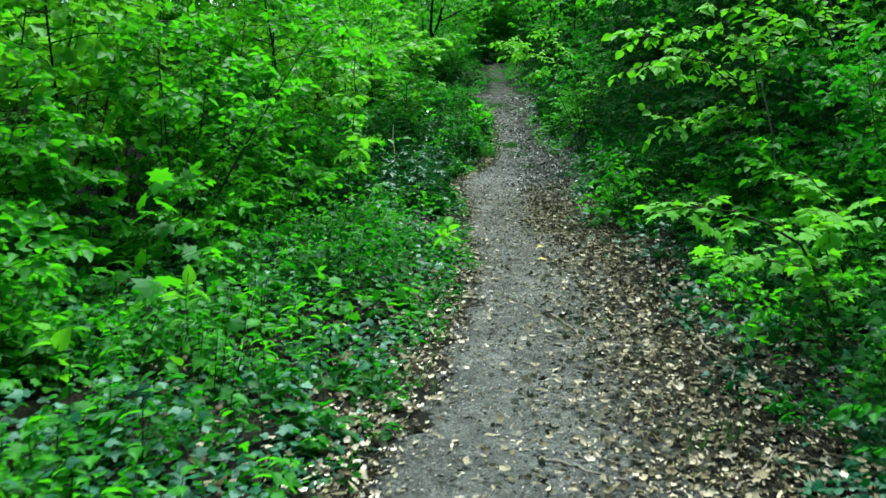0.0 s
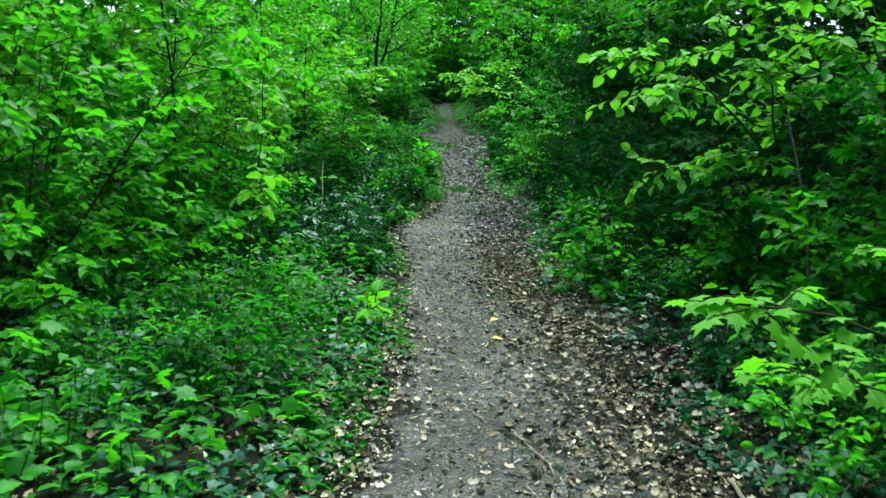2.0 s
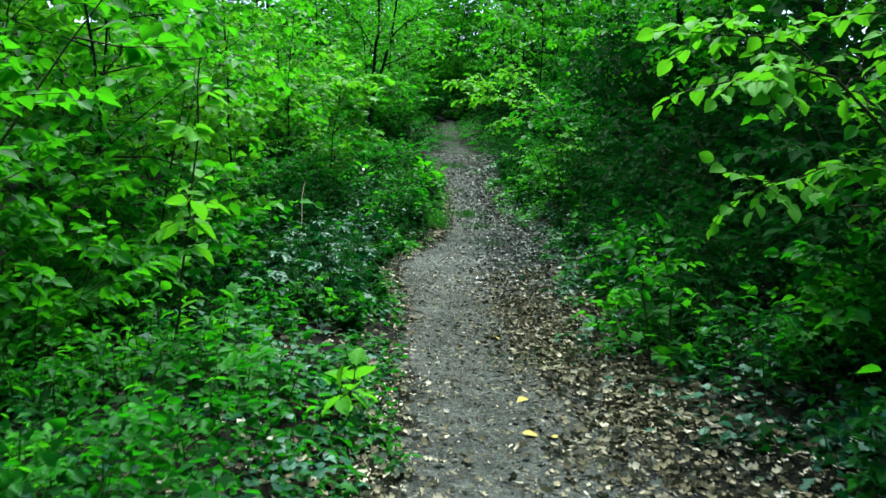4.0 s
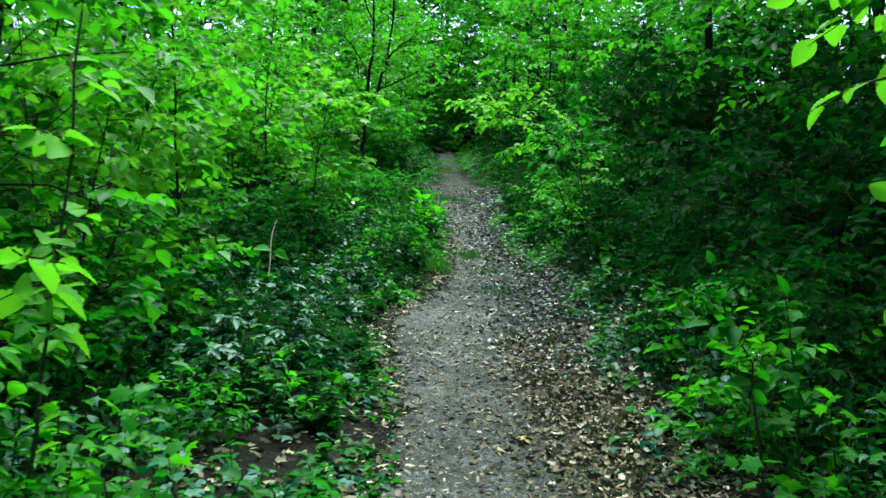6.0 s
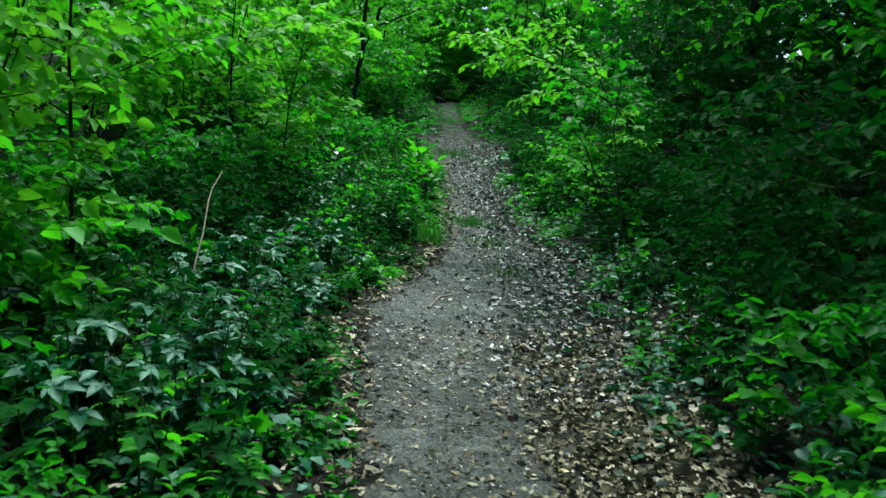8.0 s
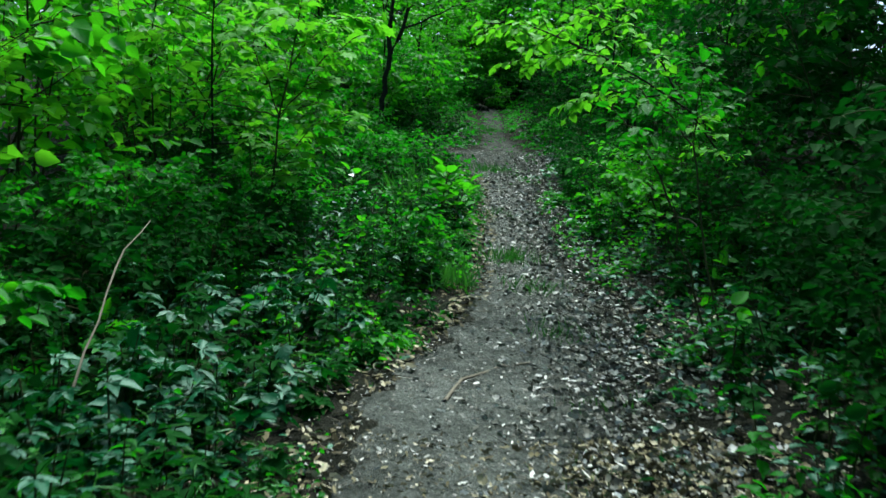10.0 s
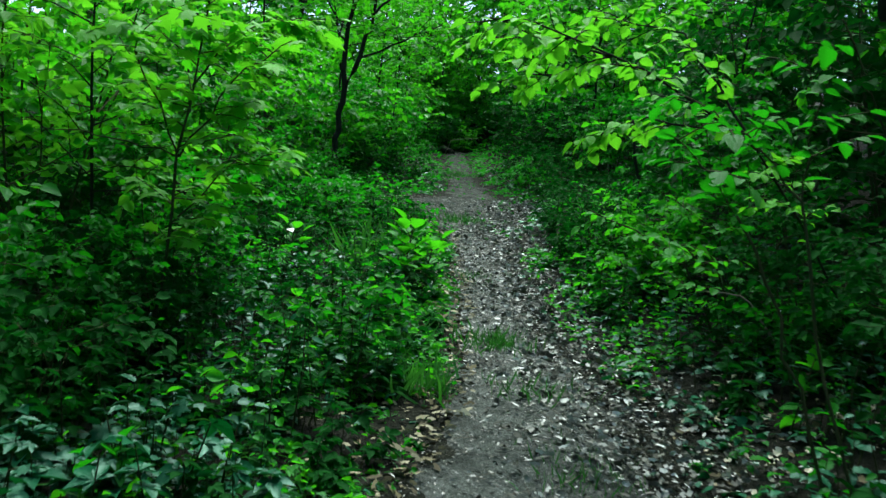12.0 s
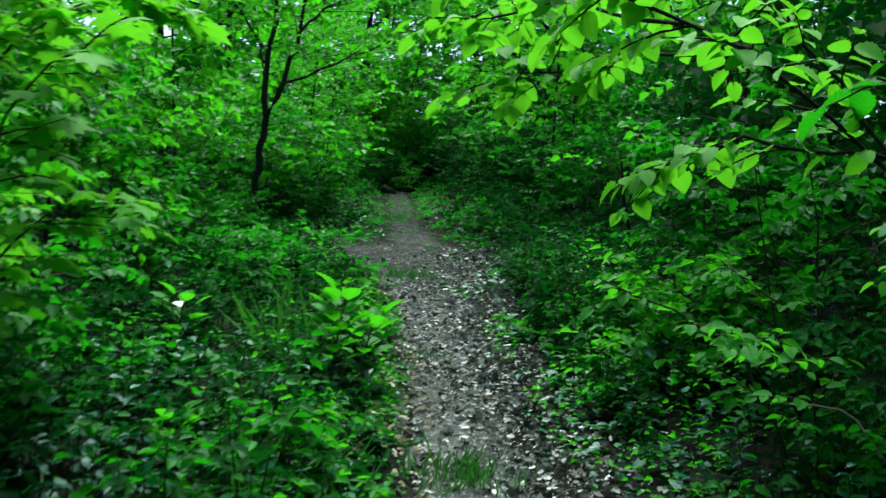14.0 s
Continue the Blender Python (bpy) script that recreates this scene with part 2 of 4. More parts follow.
def leaflets(angles):
    """A compound leaf: pointed leaflets spread from one joint."""
    v, f = [(0, 0, 0)], []
    for a, size in angles:
        c, d, k = math.cos(a), math.sin(a), len(v)
        for x, y, z in [(-.26, .34, .09), (-.22, .62, .06), (0, 1, -.14), (.22, .62, .06), (.26, .34, .09)]:
            v.append((size * (x * c + y * d), size * (y * c - x * d), size * z))
        f += [(0, k + 4, k + 3, k + 2), (0, k + 2, k + 1, k)]
    return np.array(v, float), f


TRIFOLIATE = leaflets([(-1.15, .72), (0, 1.0), (1.15, .72)])
PALMATE = leaflets([(-1.9, .5), (-1.0, .8), (0, 1.0), (1.0, .8), (1.9, .5)])
STALK = (np.array([(-.012, 0, -.007), (.012, 0, -.007), (0, 0, .014), (-.006, 1, -.004), (.006, 1, -.004), (0, 1, .007)], float), [(0, 1, 4, 3), (1, 2, 5, 4), (2, 0, 3, 5)])
BLADE = (np.array([(-.03, 0, 0), (.03, 0, 0), (.035, .5, .05), (-.035, .5, .05), (0, 1, -.12)], float), [(0, 1, 2, 3), (3, 2, 4)])
IVY = (np.array([(0, 0, 0), (.36, .02, -.03), (.46, .38, -.05), (.2, .52, .02), (0, 1, -.08), (-.2, .52, .02), (-.46, .38, -.05), (-.36, .02, -.03)], float), [(0, 1, 2, 3), (0, 3, 4, 5), (0, 5, 6, 7)])
MAPLE = fan([(0, 0, 0), (.30, -.02, -.05), (.26, .18, 0), (.60, .40, -.08), (.34, .50, 0), (.36, .72, -.03), (.15, .68, 0), (0, 1.05, -.1),
             (-.15, .68, 0), (-.36, .72, -.03), (-.34, .50, 0), (-.60, .40, -.08), (-.26, .18, 0), (-.30, -.02, -.05)], (0, .36, .05))
CURL = (np.array([(0, 0, .16), (-.30, .26, .30), (-.18, .50, .12), (-.34, .68, .34), (.02, 1, .30), (.20, .78, .02), (.34, .60, .20), (.22, .28, -.02), (0, .48, 0)], float),
        [(8, 0, 7), (8, 7, 6), (8, 6, 5), (8, 5, 4), (8, 4, 3), (8, 3, 2), (8, 2, 1), (8, 1, 0)])
ROLL = (np.array([(-.14, 0, .16), (.10, .05, .0), (.05, .36, .10), (.17, .55, .0), (-.17, .45, .24), (.02, 1.0, .20)], float), [(0, 1, 2), (0, 2, 4), (2, 3, 4), (4, 3, 5)])


def unit(a):
    return a / np.maximum(np.linalg.norm(a, axis=-1, keepdims=True), 1e-9)


def leaves_mesh(name, P, D, N, S, template, mats, mat_idx=None):
    """Many leaves in one mesh: places P, the way each points D, its upper side N, its length S."""
    tv, tf = template
    P, D, N, S = (np.asarray(a, float) for a in (P, D, N, S))
    D = unit(D)
    X = unit(np.cross(D, N))
    Z = np.cross(X, D)
    V = P[:, None, :] + S[:, None, None] * (tv[None, :, 0, None] * X[:, None] + tv[None, :, 1, None] * D[:, None] + tv[None, :, 2, None] * Z[:, None])
    flat = np.array([i for f in tf for i in f])
    cnt = np.array([len(f) for f in tf])
    n, k = len(P), len(tv)
    F = (flat[None] + (np.arange(n) * k)[:, None]).ravel()
    mi = None if mat_idx is None else np.repeat(mat_idx, len(tf))
    return mesh_of(name, V.reshape(-1, 3), F, np.tile(cnt, n), mats, False, mi)


def tubes_mesh(name, lines, mat, sides=5):
    """Tapered tubes along lines of (points, radii[, sides]), each grown from the ones before it into one body."""
    vs, fs, cs, base = [], [], [], 0
    for pts, rad, *own in lines:
        k = own[0] if own else sides
        a = np.arange(k) * 2 * math.pi / k
        pts, rad = np.asarray(pts, float), np.asarray(rad, float)
        tg = unit(np.gradient(pts, axis=0))
        ref = np.where(np.abs(tg[:, 2:3]) > 0.9, np.array([[1.0, 0, 0]]), np.array([[0, 0, 1.0]]))
        u = unit(np.cross(tg, ref))
        w = np.cross(tg, u)
        ring = pts[:, None] + rad[:, None, None] * (np.cos(a)[None, :, None] * u[:, None] + np.sin(a)[None, :, None] * w[:, None])
        n = len(pts)
        i = base + np.arange(n * k).reshape(n, k)
        j = np.roll(i, -1, 1)
        if vs:
            near = int(np.argmin(((np.concatenate(vs) - pts[0]) ** 2).sum(1)))
            fs.append(np.array([i[0, 0], i[0, 1], near]))
            cs.append([3])
        vs.append(ring.reshape(-1, 3))
        q = np.stack([i[:-1], j[:-1], j[1:], i[1:]], -1).reshape(-1, 4)
        fs.append(q.ravel())
        cs.append([4] * len(q))
        base += n * k
    return mesh_of(name, np.concatenate(vs), np.concatenate(fs), np.concatenate(cs), [mat], True)


def bent(rng, p, d, length, n, droop=0.0, wander=0.12):
    """A wandering line of n+1 points from p along d."""
    pts = [np.array(p, float)]
    d = np.array(d, float) / np.linalg.norm(d)
    for _ in range(n):
        d = d + rng.normal(0, wander, 3) + np.array([0, 0, -droop])
        d /= np.linalg.norm(d)
        pts.append(pts[-1] + d * length / n)
    return np.array(pts)


def at_line(pts, t):
    k = t * (len(pts) - 1)
    i = min(int(k), len(pts) - 2)
    return pts[i] + (pts[i + 1] - pts[i]) * (k - i), unit(pts[i + 1] - pts[i])


def twig_leaves(rng, pts, n, size, out, spread=0.9, flat=0.62):
    """Leaves set alternately along a twig."""
    for k in range(n):
        t = 0.12 + 0.88 * (k + rng.uniform(0, 0.6)) / n
        p, d = at_line(pts, min(t, 0.999))
        side = np.cross(d, (0, 0, 1.0))
        side = side / (np.linalg.norm(side) + 1e-6) * (1 if k % 2 else -1)
        dd = d * rng.uniform(0.3, 0.8) + side * spread * rng.uniform(0.6, 1.2) + np.array([0, 0, rng.uniform(-0.8, 0.2)])
        if k == n - 1:
            dd = d + np.array([0, 0, -0.3])
        nn = np.array([0, 0, 1.0]) + rng.normal(0, flat, 3)
        out.append((p, dd, nn, size * rng.uniform(0.6, 1.2)))


def shrub(name, seed, height, radius, stems, branches, twigs, per, size, template, mat, low=0.25, label="", category="shrub", stem_r=0.014, bark=TWIG):
    """A many-stemmed shrub: each stem with its branches is a part, the foliage another."""
    rng = np.random.default_rng(seed)
    root = new(name)
    L = []
    for s in range(stems):
        az = 2 * math.pi * (s + rng.uniform(0, 0.8)) / stems
        lean = rng.uniform(0.15, 0.8) * radius / height
        o = np.array([math.cos(az), math.sin(az), 0])
        h = height * rng.uniform(0.65, 1.0)
        st = bent(rng, o * 0.08 - np.array([0, 0, 0.08]), o * lean + np.array([0, 0, 1.0]), h, 7, 0.0, 0.07)
        lines = [(st, np.linspace(stem_r, stem_r * 0.25, 8)) if height > 1 else (st[[0, 2, 4, 7]], np.linspace(stem_r, stem_r * 0.3, 4), 3)]
        for b in range(branches):
            t = low + (1 - low) * (b + rng.uniform(0, 1)) / branches
            p, d = at_line(st, min(t, 0.999))
            ba = rng.uniform(0, 2 * math.pi)
            bd = np.array([math.cos(ba), math.sin(ba), rng.uniform(0.0, 0.8)]) + 0.5 * o
            br = bent(rng, p, bd, radius * rng.uniform(0.35, 0.8) * (1.15 - 0.6 * t), 4, 0.06, 0.12)
            lines.append((br[::2], np.linspace(stem_r * 0.45, stem_r * 0.15, 3), 3))
            for w in range(twigs):
                q, d2 = at_line(br, min(0.2 + 0.8 * (w + rng.uniform(0, 1)) / twigs, 0.999))
                ta = rng.uniform(0, 2 * math.pi)
                tw = bent(rng, q, d2 * 0.7 + np.array([math.cos(ta), math.sin(ta), rng.uniform(-0.2, 0.5)]), rng.uniform(0.18, 0.42), 2, 0.08)
                lines.append((tw[::2], np.array([stem_r * 0.2, stem_r * 0.1]), 3))
                twig_leaves(rng, tw, per, size, L)
        part("stem", tubes_mesh("stem", lines, bark, 4), root)
    P, D, N, S = (np.array([l[i] for l in L]) for i in range(4))
    part("foliage", leaves_mesh("foliage", P, D, N, S, template, [mat]), root, kind="stuff")
    return tagged(root, label, category)


def tree(name, seed, height, crown_r, clear, limbs, twigs, per, size, mat, trunk_r, label, lean=(0, 0)):
    """A tree: tapered trunk with limbs, and a crown of many leaves in uneven sprays."""
    rng = np.random.default_rng(seed)
    root = new(name)
    tk = bent(rng, (0, 0, -0.2), (lean[0], lean[1], 1), height, 10, 0, 0.05)
    part("trunk", tubes_mesh("trunk", [(tk, np.linspace(trunk_r, trunk_r * 0.15, 11))], BARK, 8), root)
    L = []
    for b in range(limbs):
        t = clear + (1 - clear) * (b + rng.uniform(0, 1)) / limbs
        p, d = at_line(tk, min(t, 0.98))
        a = b * 2.4 + rng.uniform(-0.5, 0.5)
        reach = crown_r * (1.1 - 0.75 * max(0, (t - clear)) / (1 - clear)) * rng.uniform(0.6, 1.15)
        lb = bent(rng, p, (math.cos(a), math.sin(a), rng.uniform(0.25, 0.9)), reach, 6, 0.06, 0.12)
        lines = [(lb[[0, 2, 4, 6]], np.linspace(trunk_r * 0.35, trunk_r * 0.06, 4))]
        for w in range(twigs):
            q, d2 = at_line(lb, min(0.2 + 0.8 * (w + rng.uniform(0, 1)) / twigs, 0.999))
            ta = rng.uniform(0, 2 * math.pi)
            tw = bent(rng, q, d2 * 0.6 + np.array([math.cos(ta), math.sin(ta), rng.uniform(-0.5, 0.6)]), rng.uniform(0.4, 1.1) * crown_r / 2.4, 3, 0.08)
            lines.append((tw[[0, 3]], np.array([trunk_r * 0.08, trunk_r * 0.03]), 3))
            twig_leaves(rng, tw, per, size, L, 0.9, 0.65)
        part("limb", tubes_mesh("limb", lines, BARK, 4), root)
    P, D, N, S = (np.array([l[i] for l in L]) for i in range(4))
    part("crown", leaves_mesh("crown", P, D, N, S, OVATE, [mat]), root, kind="stuff")
    return tagged(root, label, "tree")


def spot(x, y, s=1.0, turn=0.0, sink=0.0, tip=(0, 0)):
    return pose(x, y, float(land(x, y)) - sink, tip[0], tip[1], turn) @ Matrix.Diagonal((s, s, s, 1))


def put(ob, m):
    """copy_thing with the scale of the pose kept."""
    c = copy_thing(ob, m)
    c.matrix_basis = m
    return c


# shrub kinds, each built once and copied
KINDS = {
    "fresh": [shrub("shrub", 11 + i, 2.7, 1.2, 5, 8, 4, 8, 0.105, OVATE, LEAF_FRESH, 0.33, "bushy shrub with fresh bright green oval leaves") for i in range(3)],
    # lighter copy of the shrub: light on the tops is put into its leaf colour
    "bright": [shrub("shrub", 21 + i, 2.7, 1.2, 5, 8, 4, 8, 0.102, OVATE, LEAF_GLOW, 0.36, "bushy shrub, leaves lightened to yellow-green for lit tops") for i in range(2)],
    "green": [shrub("shrub", 31 + i, 2.6, 1.25, 5, 8, 4, 8, 0.10, OVATE, LEAF_GREEN, 0.28, "dense leafy shrub with mid-green oval leaves") for i in range(3)],
    "dark": [shrub("shrub", 51 + i, 2.3, 1.2, 5, 8, 4, 6, 0.105, OVATE, LEAF_DARK, 0.15, "shrub on the bank, leaves coloured dark green for shade") for i in range(2)],
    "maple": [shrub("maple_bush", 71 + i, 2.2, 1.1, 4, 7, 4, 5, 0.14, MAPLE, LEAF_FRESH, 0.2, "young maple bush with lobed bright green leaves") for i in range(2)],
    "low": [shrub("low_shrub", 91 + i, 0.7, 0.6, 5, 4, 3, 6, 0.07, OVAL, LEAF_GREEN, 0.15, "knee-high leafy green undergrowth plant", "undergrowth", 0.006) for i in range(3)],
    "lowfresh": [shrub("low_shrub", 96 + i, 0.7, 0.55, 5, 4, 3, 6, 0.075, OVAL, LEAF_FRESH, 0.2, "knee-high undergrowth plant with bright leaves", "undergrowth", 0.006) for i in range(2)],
    "lowdark": [shrub("low_shrub", 101 + i, 0.6, 0.6, 5, 4, 3, 5, 0.07, IVY, LEAF_DARK, 0.1, "low bramble-like plant, leaves coloured dark green for shade", "undergrowth", 0.006) for i in range(2)],
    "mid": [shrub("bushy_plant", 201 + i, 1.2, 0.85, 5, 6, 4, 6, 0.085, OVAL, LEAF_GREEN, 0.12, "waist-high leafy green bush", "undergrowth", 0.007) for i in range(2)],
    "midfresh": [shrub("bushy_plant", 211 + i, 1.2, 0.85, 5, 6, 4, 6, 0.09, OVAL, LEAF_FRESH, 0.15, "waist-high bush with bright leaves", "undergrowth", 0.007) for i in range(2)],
    "middark": [shrub("bushy_plant", 221 + i, 1.1, 0.85, 5, 6, 4, 6, 0.075, OVAL, LEAF_DARK, 0.1, "waist-high bush, leaves coloured dark for shade", "undergrowth", 0.007) for i in range(2)],
    "seed": [shrub("seedling", 111 + i, 0.5, 0.4, 3, 3, 2, 4, 0.10, MAPLE, LEAF_FRESH, 0.3, "small maple seedling with bright green leaves", "seedling", 0.004) for i in range(2)],
    "sapling": [tree("sapling", 121 + i, 4.6, 1.5, 0.3, 16, 6, 8, 0.12, LEAF_FRESH, 0.022, "slender sapling with a thin stem and bright leaves") for i in range(2)],
    "canopy": [tree("canopy_tree", 141 + i, 8.5, 3.4, 0.42, 20, 11, 8, 0.2, LEAF_GREEN, 0.09, "thin-trunked tree added to shade the path and bank with its crown") for i in range(2)],
    "tree": [tree("tree", 131 + i, 11.0, 3.6, 0.06, 24, 9, 8, 0.27, LEAF_GREEN if i % 2 else LEAF_FRESH, 0.13, "leafy woodland tree with dense green crown") for i in range(3)],
}
USED = set()


def plant(kind, i, x, y, s=1.0, turn=0.0, sink=0.0, tip=(0, 0), group=""):
    src = KINDS[kind][i % len(KINDS[kind])]
    m = spot(x, y, s, turn, sink, tip)
    if src.name in USED:
        ob = put(src, m)
    else:
        ob = src
        ob.matrix_basis = m
        USED.add(src.name)
    return tagged(ob, group=group) if group else ob


rng = np.random.default_rng(5)
WALL = "shrubs along the path"


def any_of(*kinds):
    return kinds[rng.integers(len(kinds))]


# shrub wall on the open side
for y in np.arange(6.0, 40, 1.2):
    near = 2.9 if y < 8 else 2.3 if y < 12 else 1.8 if y < 18.5 else 2.7 if y < 25 else 1.45
    x = edge_l(y) - near - rng.uniform(0, 0.4)
    # the low dark kinds from 12.5 to 20 m carry understory shade in their colour
    plant(any_of("fresh", "bright", "maple", "fresh", "green") if y < 12.5 else any_of("green", "dark", "green") if y < 20 else any_of("fresh", "green", "maple", "green"), rng.integers(9), x, y + rng.uniform(-0.3, 0.3), rng.uniform(0.75, 1.0) * (0.62 if 12.5 < y < 20 else 1), rng.uniform(0, 360), group=WALL)
for y in np.arange(3.5, 40, 1.45):
    # brighter kinds in this taller row stand in for lit foliage
    plant(any_of("fresh", "bright", "bright") if y < 19 else any_of("fresh", "fresh", "green"), rng.integers(9), edge_l(y) - np.interp(y, [12, 13.5, 19, 21], [3.6, 2.7, 2.7, 3.6]) - rng.uniform(0, 0.6), y, rng.uniform(1.05, 1.35), rng.uniform(0, 360), group=WALL)
for y in np.arange(3.5, 40, 2.9):
    plant(any_of("green", "fresh"), rng.integers(9), edge_l(y) - 5.2 - rng.uniform(0, 0.8), y, rng.uniform(1.2, 1.6), rng.uniform(0, 360), group=WALL)
# shrub wall on the bank
for y in np.arange(6.6, 40, 1.2):
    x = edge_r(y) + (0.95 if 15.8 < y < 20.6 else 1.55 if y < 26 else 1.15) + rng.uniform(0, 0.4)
    # dark kinds here put the shade of the bank into the leaf colour
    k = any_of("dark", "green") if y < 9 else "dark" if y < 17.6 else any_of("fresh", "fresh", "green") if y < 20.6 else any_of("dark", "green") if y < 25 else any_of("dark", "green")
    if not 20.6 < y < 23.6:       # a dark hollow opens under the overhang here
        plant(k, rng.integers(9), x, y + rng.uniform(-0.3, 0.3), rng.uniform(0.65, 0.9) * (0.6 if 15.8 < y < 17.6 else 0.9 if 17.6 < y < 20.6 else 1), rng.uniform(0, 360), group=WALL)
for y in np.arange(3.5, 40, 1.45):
    # dark kinds again stand in for shade on the bank
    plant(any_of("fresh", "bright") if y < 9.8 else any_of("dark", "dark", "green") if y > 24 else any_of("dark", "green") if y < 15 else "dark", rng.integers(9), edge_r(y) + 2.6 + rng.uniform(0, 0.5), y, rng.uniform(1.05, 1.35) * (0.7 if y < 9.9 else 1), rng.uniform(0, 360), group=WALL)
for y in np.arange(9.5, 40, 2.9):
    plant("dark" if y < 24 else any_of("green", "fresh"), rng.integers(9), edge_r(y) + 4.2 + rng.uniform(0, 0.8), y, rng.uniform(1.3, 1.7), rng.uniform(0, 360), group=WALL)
# behind the start, and across the far end
for x, y in [(-2.8, 1), (-3.2, -2), (3.6, 1.5), (3.6, -1.5), (-1.5, -6), (1.2, -7), (3.5, -5)]:
    plant("green", rng.integers(9), x, y, 1.2, rng.uniform(0, 360), group=WALL)
for x, y, s in [(0.3, 39.2, 0.8), (1.2, 39.6, 0.7), (2.0, 39.3, 0.75), (2.8, 39.5, 0.8), (3.6, 39.0, 0.9), (-0.6, 39.0, 0.9), (1.6, 40.6, 1.0), (2.5, 40.8, 1.1), (0.7, 40.7, 1.0), (1.3, 42.6, 1.5), (2.3, 43.4, 1.6), (1.7, 46.0, 1.9), (0.4, 44.6, 1.7), (0.2, 33.4, 0.8), (0.4, 31.6, 0.7), (3.2, 31.0, 0.8), (3.3, 34.6, 0.8)]:
    plant(any_of("green", "fresh") if y > 38 else any_of("green", "dark"), rng.integers(9), x, y, s, rng.uniform(0, 360), 0.1, group="shrubs closing the far end")
for row, y0 in enumerate((41.5, 44.5)):
    for x in np.arange(-6, 9, 1.9):
        plant(any_of("green", "fresh"), rng.integers(9), x + rng.uniform(-0.4, 0.4), y0 + rng.uniform(-0.6, 0.6), 1.25 + 0.4 * row, rng.uniform(0, 360), group="shrubs closing the far end")
# woodland on both sides
for x, y in [(-8, 10), (-8, 17), (-7.5, 24), (-6.5, 31), (-7, 37), (-3.0, 42.5), (1.2, 51), (4.6, 45), (-2.4, 51), (8, 46), (8.6, 39), (8.4, 32), (9, 25), (9, 17),
             (9, 9), (9, 2), (-9, 2), (-1.6, 46.5), (6.2, 42.5), (-5.2, 44.5), (-13, 13), (-12, 27), (-12, 38), (14, 13), (14, 26), (13, 37), (-9, 47), (13, 48), (-6, 57), (1, 58), (7, 56), (-2, -13), (5, -13), (4.4, 52), (-7, 51), (-1, 54), (2.5, 53.5), (7, 51), (10, 53), (-4.2, 47.5), (5.4, 48.5)]:
    plant("tree", rng.integers(9), x, y, rng.uniform(0.85, 1.15), rng.uniform(0, 360), group="woodland trees")
# trees added to hold light off the path and the bank
for x, y, sc in [(-4.4, 12.5, 0.9), (-4.6, 17.0, 1.0), (6.4, 11.2, 0.85), (4.6, 13.4, 0.9), (6.0, 17.4, 1.0), (-4.0, 22.0, 1.0), (5.4, 21.0, 1.0), (5.0, 14.6, 0.8)]:
    plant("canopy", rng.integers(9), x, y, sc, rng.uniform(0, 360), group="canopy trees over the path")
for x, y, sc in [(-1.85, 11.0, 0.9), (-2.18, 11.5, 0.85), (-1.2, 12.9, 0.7), (-3.3, 14.5, 1), (-1.25, 17.9, 0.72), (-1.5, 21.2, 0.8), (-2.0, 28, 1), (-3.0, 7.6, 0.8),
                 (4.2, 10, 1), (4.6, 16.5, 1), (5.0, 18.6, 1.15), (5.3, 13.8, 1.15), (4.7, 15.0, 1.1), (5.6, 16.4, 1.2), (5.2, 11.6, 1.1), (4.1, 22, 1), (4.3, 29, 1), (0.2, 30.5, 0.8), (3.7, 33, 1), (0.1, 36, 1), (3.9, 37, 1), (-0.6, 28.6, 1.2), (-1.6, 27.0, 1.3), (3.7, 28.0, 1.2), (-0.2, 33.6, 1.3), (3.6, 31.0, 1.3), (0.6, 39.0, 1.3), (2.2, 39.8, 1.3), (3.4, 40.2, 1.3), (-0.9, 40.0, 1.3), (1.4, 41.0, 1.5)]:
    plant("sapling", rng.integers(9), x, y, sc, rng.uniform(0, 360), group="saplings beside the path")
